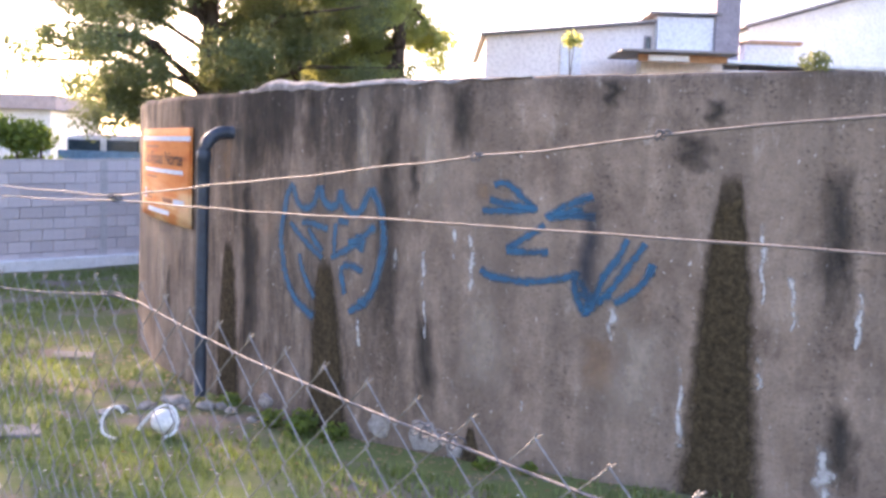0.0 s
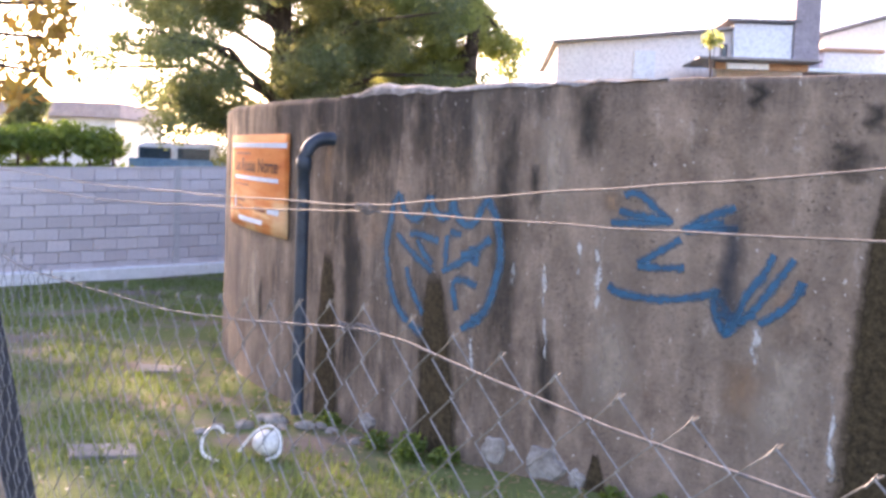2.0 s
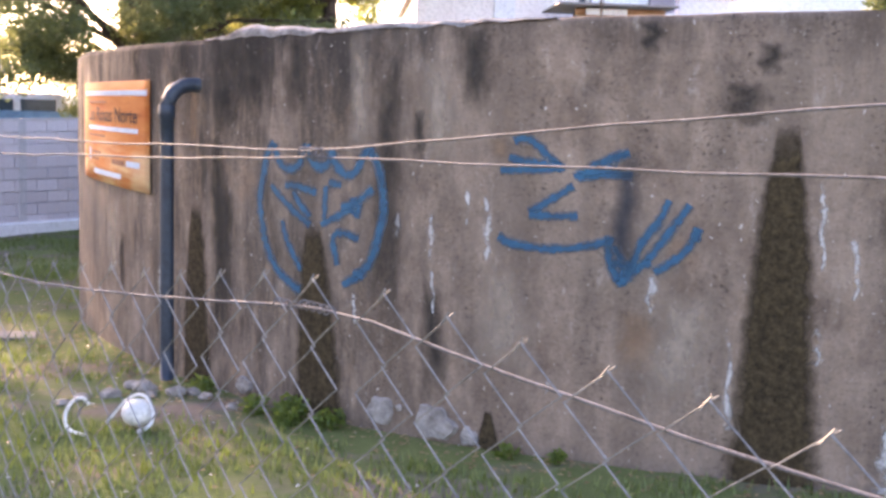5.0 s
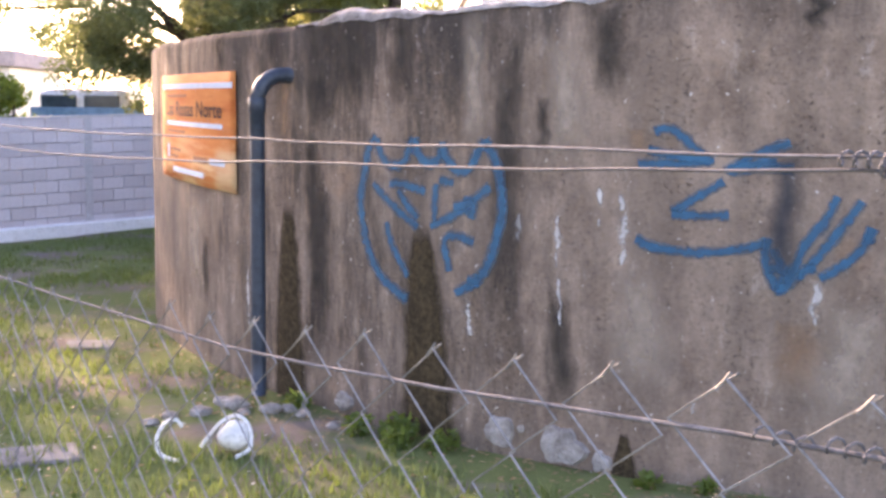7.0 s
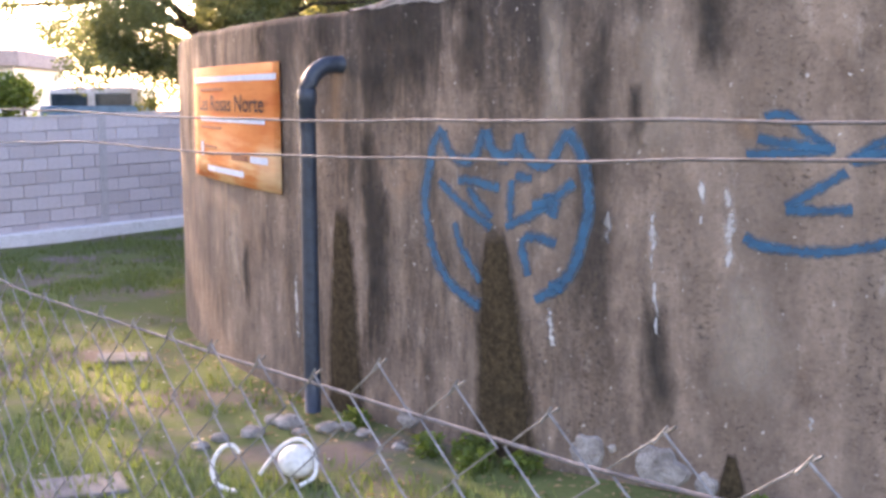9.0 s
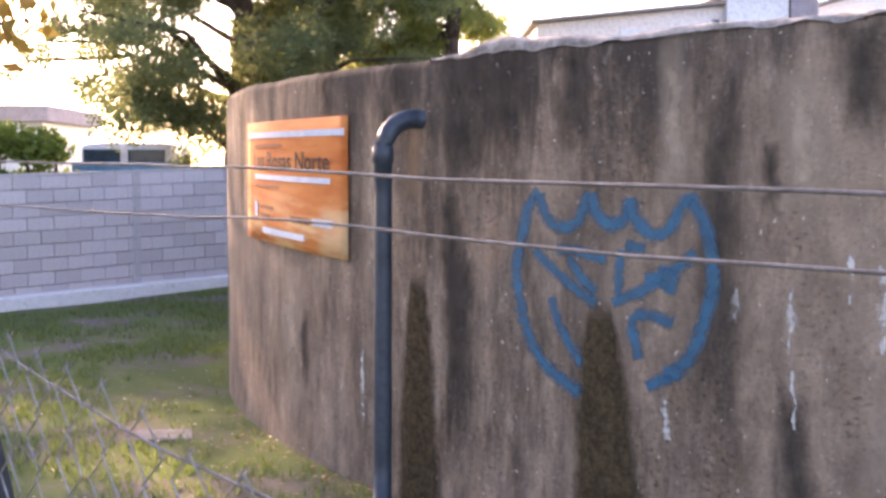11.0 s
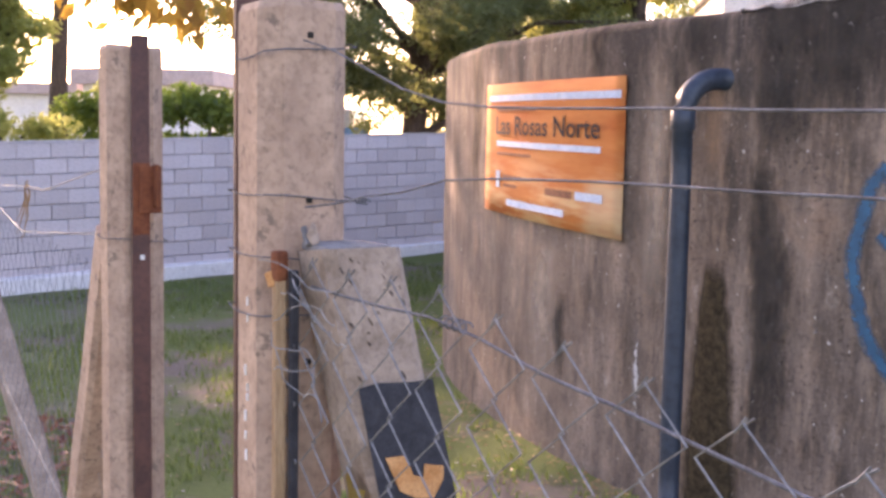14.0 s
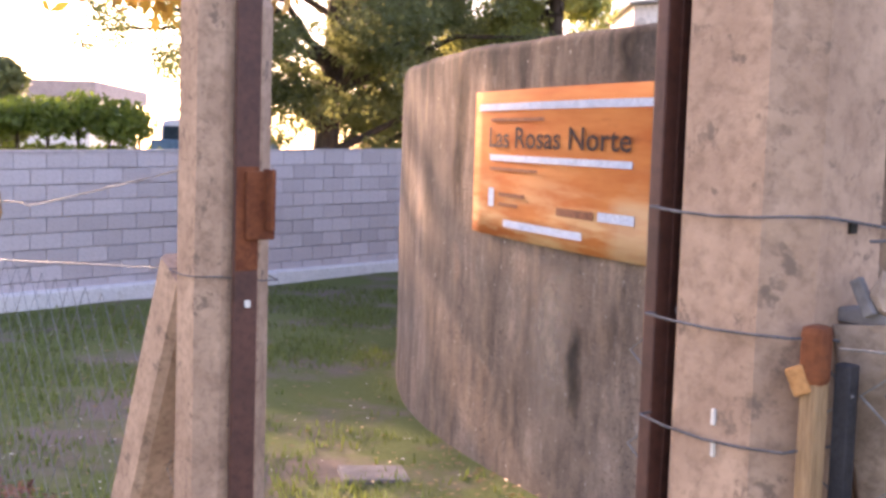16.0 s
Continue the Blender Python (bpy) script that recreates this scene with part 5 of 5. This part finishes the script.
q = tp(1.01, 2.41, -0.05)
weed((q.x, q.y, q.z), 0.075, 130, 0.022, "small sapling rooted in the tank's rim", M_WILLOW, 5, "sapling", 0.17)
q = tp(2.43, 2.435, -0.05)
weed((q.x, q.y, q.z), 0.10, 260, 0.018, "dark tuft of weed on the tank's rim", M_PINE, 6)
for u, off, r, n in ((-0.85, 0.16, 0.13, 260), (-1.1, 0.22, 0.10, 160), (-0.55, 0.14, 0.10, 150), (-1.75, 0.12, 0.09, 120), (0.62, 0.12, 0.07, 90), (0.9, 0.10, 0.06, 70), (-0.75, 0.30, 0.09, 120)):
    q = tp(u, 0.0, off)
    weed((q.x, q.y, ground_z(q.x, q.y)), r, n, 0.026, "low green weed at the foot of the tank", M_HEDGE, int(u * 100) + 300)


def litter(name, n, size, mat, label, seed, near_wall):
    rng = random.Random(seed)
    V, F = [], []
    while len(F) < n:
        if near_wall:
            q = tp(rng.uniform(-4.5, 2.5), 0, abs(rng.gauss(0.12, 0.28)) + 0.03)
        else:
            q = Vector((rng.uniform(-6.5, 0.5), rng.uniform(4.8, 16), 0))
            if math.hypot(q.x - TC[0], q.y - TC[1]) < TR + 0.05:
                continue
        z = ground_z(q.x, q.y) + rng.uniform(0.006, 0.03)
        w, s = rng.random() * 6.283, size * rng.uniform(0.5, 1.3)
        c, d = math.cos(w) * s, math.sin(w) * s
        o = len(V)
        t = rng.uniform(-0.4, 0.4) * s
        V += [(q.x - c, q.y - d, z), (q.x + d * 0.5, q.y - c * 0.5, z + abs(t)), (q.x + c, q.y + d, z + t * 0.3), (q.x - d * 0.5, q.y + c * 0.5, z + abs(t) * 0.6)]
        F.append((o, o + 1, o + 2, o + 3))
    tagged(part(name, (V, [], F), mat), label, "litter", kind="stuff")


M_DRY = leaf_mat("dry_leaves", (0.12, 0.06, 0.025), (0.42, 0.28, 0.14), 0.2, (0.3, 0.18, 0.06))
M_CHIP = leaf_mat("pale_chips", (0.30, 0.27, 0.23), (0.62, 0.58, 0.52), 0.0)
litter("dry_leaves", 900, 0.022, M_DRY, "scattered dry brown leaves on the grass", 1, False)
litter("dry_leaves", 700, 0.020, M_DRY, "dry leaves gathered along the tank's foot", 2, True)
def leaf_pile():
    rng = random.Random(9)
    V, F = [], []
    for k in range(700):
        w, r = rng.random() * 6.283, rng.random() ** 0.7
        x, y = -5.35 + 0.75 * r * math.cos(w), 9.2 + 0.9 * r * math.sin(w)
        c = Vector((x, y, ground_z(x, y) + 0.16 * (1 - r) + rng.uniform(0, 0.03)))
        a = Vector((rng.gauss(0, 1), rng.gauss(0, 1), rng.gauss(0, 0.4))).normalized() * 0.035
        b = a.cross(Vector((0.2, 0.1, 1))).normalized() * 0.02
        o = len(V)
        V += [c - a, c - b + Vector((0, 0, 0.006)), c + a, c + b + Vector((0, 0, 0.006))]
        F.append((o, o + 1, o + 2, o + 3))
    tagged(part("leaf_pile", (V, [], F), M_RUSSET), "heap of red-brown fallen leaves by the far fence", "leaves", kind="stuff")


M_RUSSET = leaf_mat("russet_leaves", (0.10, 0.03, 0.018), (0.28, 0.11, 0.05), 0.2, (0.3, 0.12, 0.05))
leaf_pile()
litter("pale_chips", 420, 0.016, M_CHIP, "pale chips and pebbles in the grass", 3, False)


def caught_leaf():
    c = bfoot + bdir * (blen * 0.80) + Vector((-0.815, -0.58, 0)) * 0.088 + Vector((0.03, -0.02, 0))
    a, b = Vector((0.58, -0.815, -0.25)).normalized() * 0.033, Vector((0.05, 0, 1)).normalized() * 0.022
    V = [c - a, c - a * 0.4 + b * 0.9, c + a * 0.3 + b * 0.3, c + a + b * 0.6, c + a * 0.9 - b * 0.7, c + a * 0.1 - b, c - a * 0.5 - b * 0.6]
    V = [v + Vector((-0.815, -0.58, 0)) * 0.004 * (k % 3) for k, v in enumerate(V)]
    tagged(part("dry_leaf", ([tuple(v) for v in V], [], [(0, 1, 2), (0, 2, 5, 6), (2, 3, 4, 5)]), M_AUTUMN), "curled orange dry leaf caught on the brace", "leaf")


caught_leaf()

# ---- grass ----
def build_grass():
    rng = np.random.default_rng(11)
    n = 130000
    x = rng.uniform(-8.5, 3.0, n)
    y = 3.2 + 17.0 * rng.random(n) ** 1.35
    r = np.hypot(x - TC[0], y - TC[1])
    behind = (x - WP.x) * (-WD.y) + (y - WP.y) * WD.x
    V, F = [], []
    for k in range(n):
        if r[k] < TR + 0.05 or behind[k] > -0.5:
            continue
        g = noise.noise(Vector((x[k] * 0.9, y[k] * 0.9, 0))) + 0.5 * noise.noise(Vector((x[k] * 3, y[k] * 3, 5)))
        if r[k] < TR + 0.5:
            g -= 0.25
        if g < -0.12 + 0.3 * (rng.random() - 0.5):
            continue
        h = (0.025 + 0.05 * rng.random()) * (1 + 0.6 * max(0, g))
        w = rng.random() * 6.283
        cx, sx = math.cos(w), math.sin(w)
        z = ground_z(x[k], y[k])
        o = len(V)
        b = 0.006 + 0.004 * rng.random()
        V += [(x[k] - b * cx, y[k] - b * sx, z - 0.005), (x[k] + b * cx, y[k] + b * sx, z - 0.005), (x[k] + h * 0.5 * sx, y[k] - h * 0.5 * cx, z + h)]
        F.append((o, o + 1, o + 2))
    ob = part("grass", (V, [], F), M_GRASS)
    tagged(ob, "short sparse lawn grass in uneven tufts", "grass", kind="stuff")


build_grass()
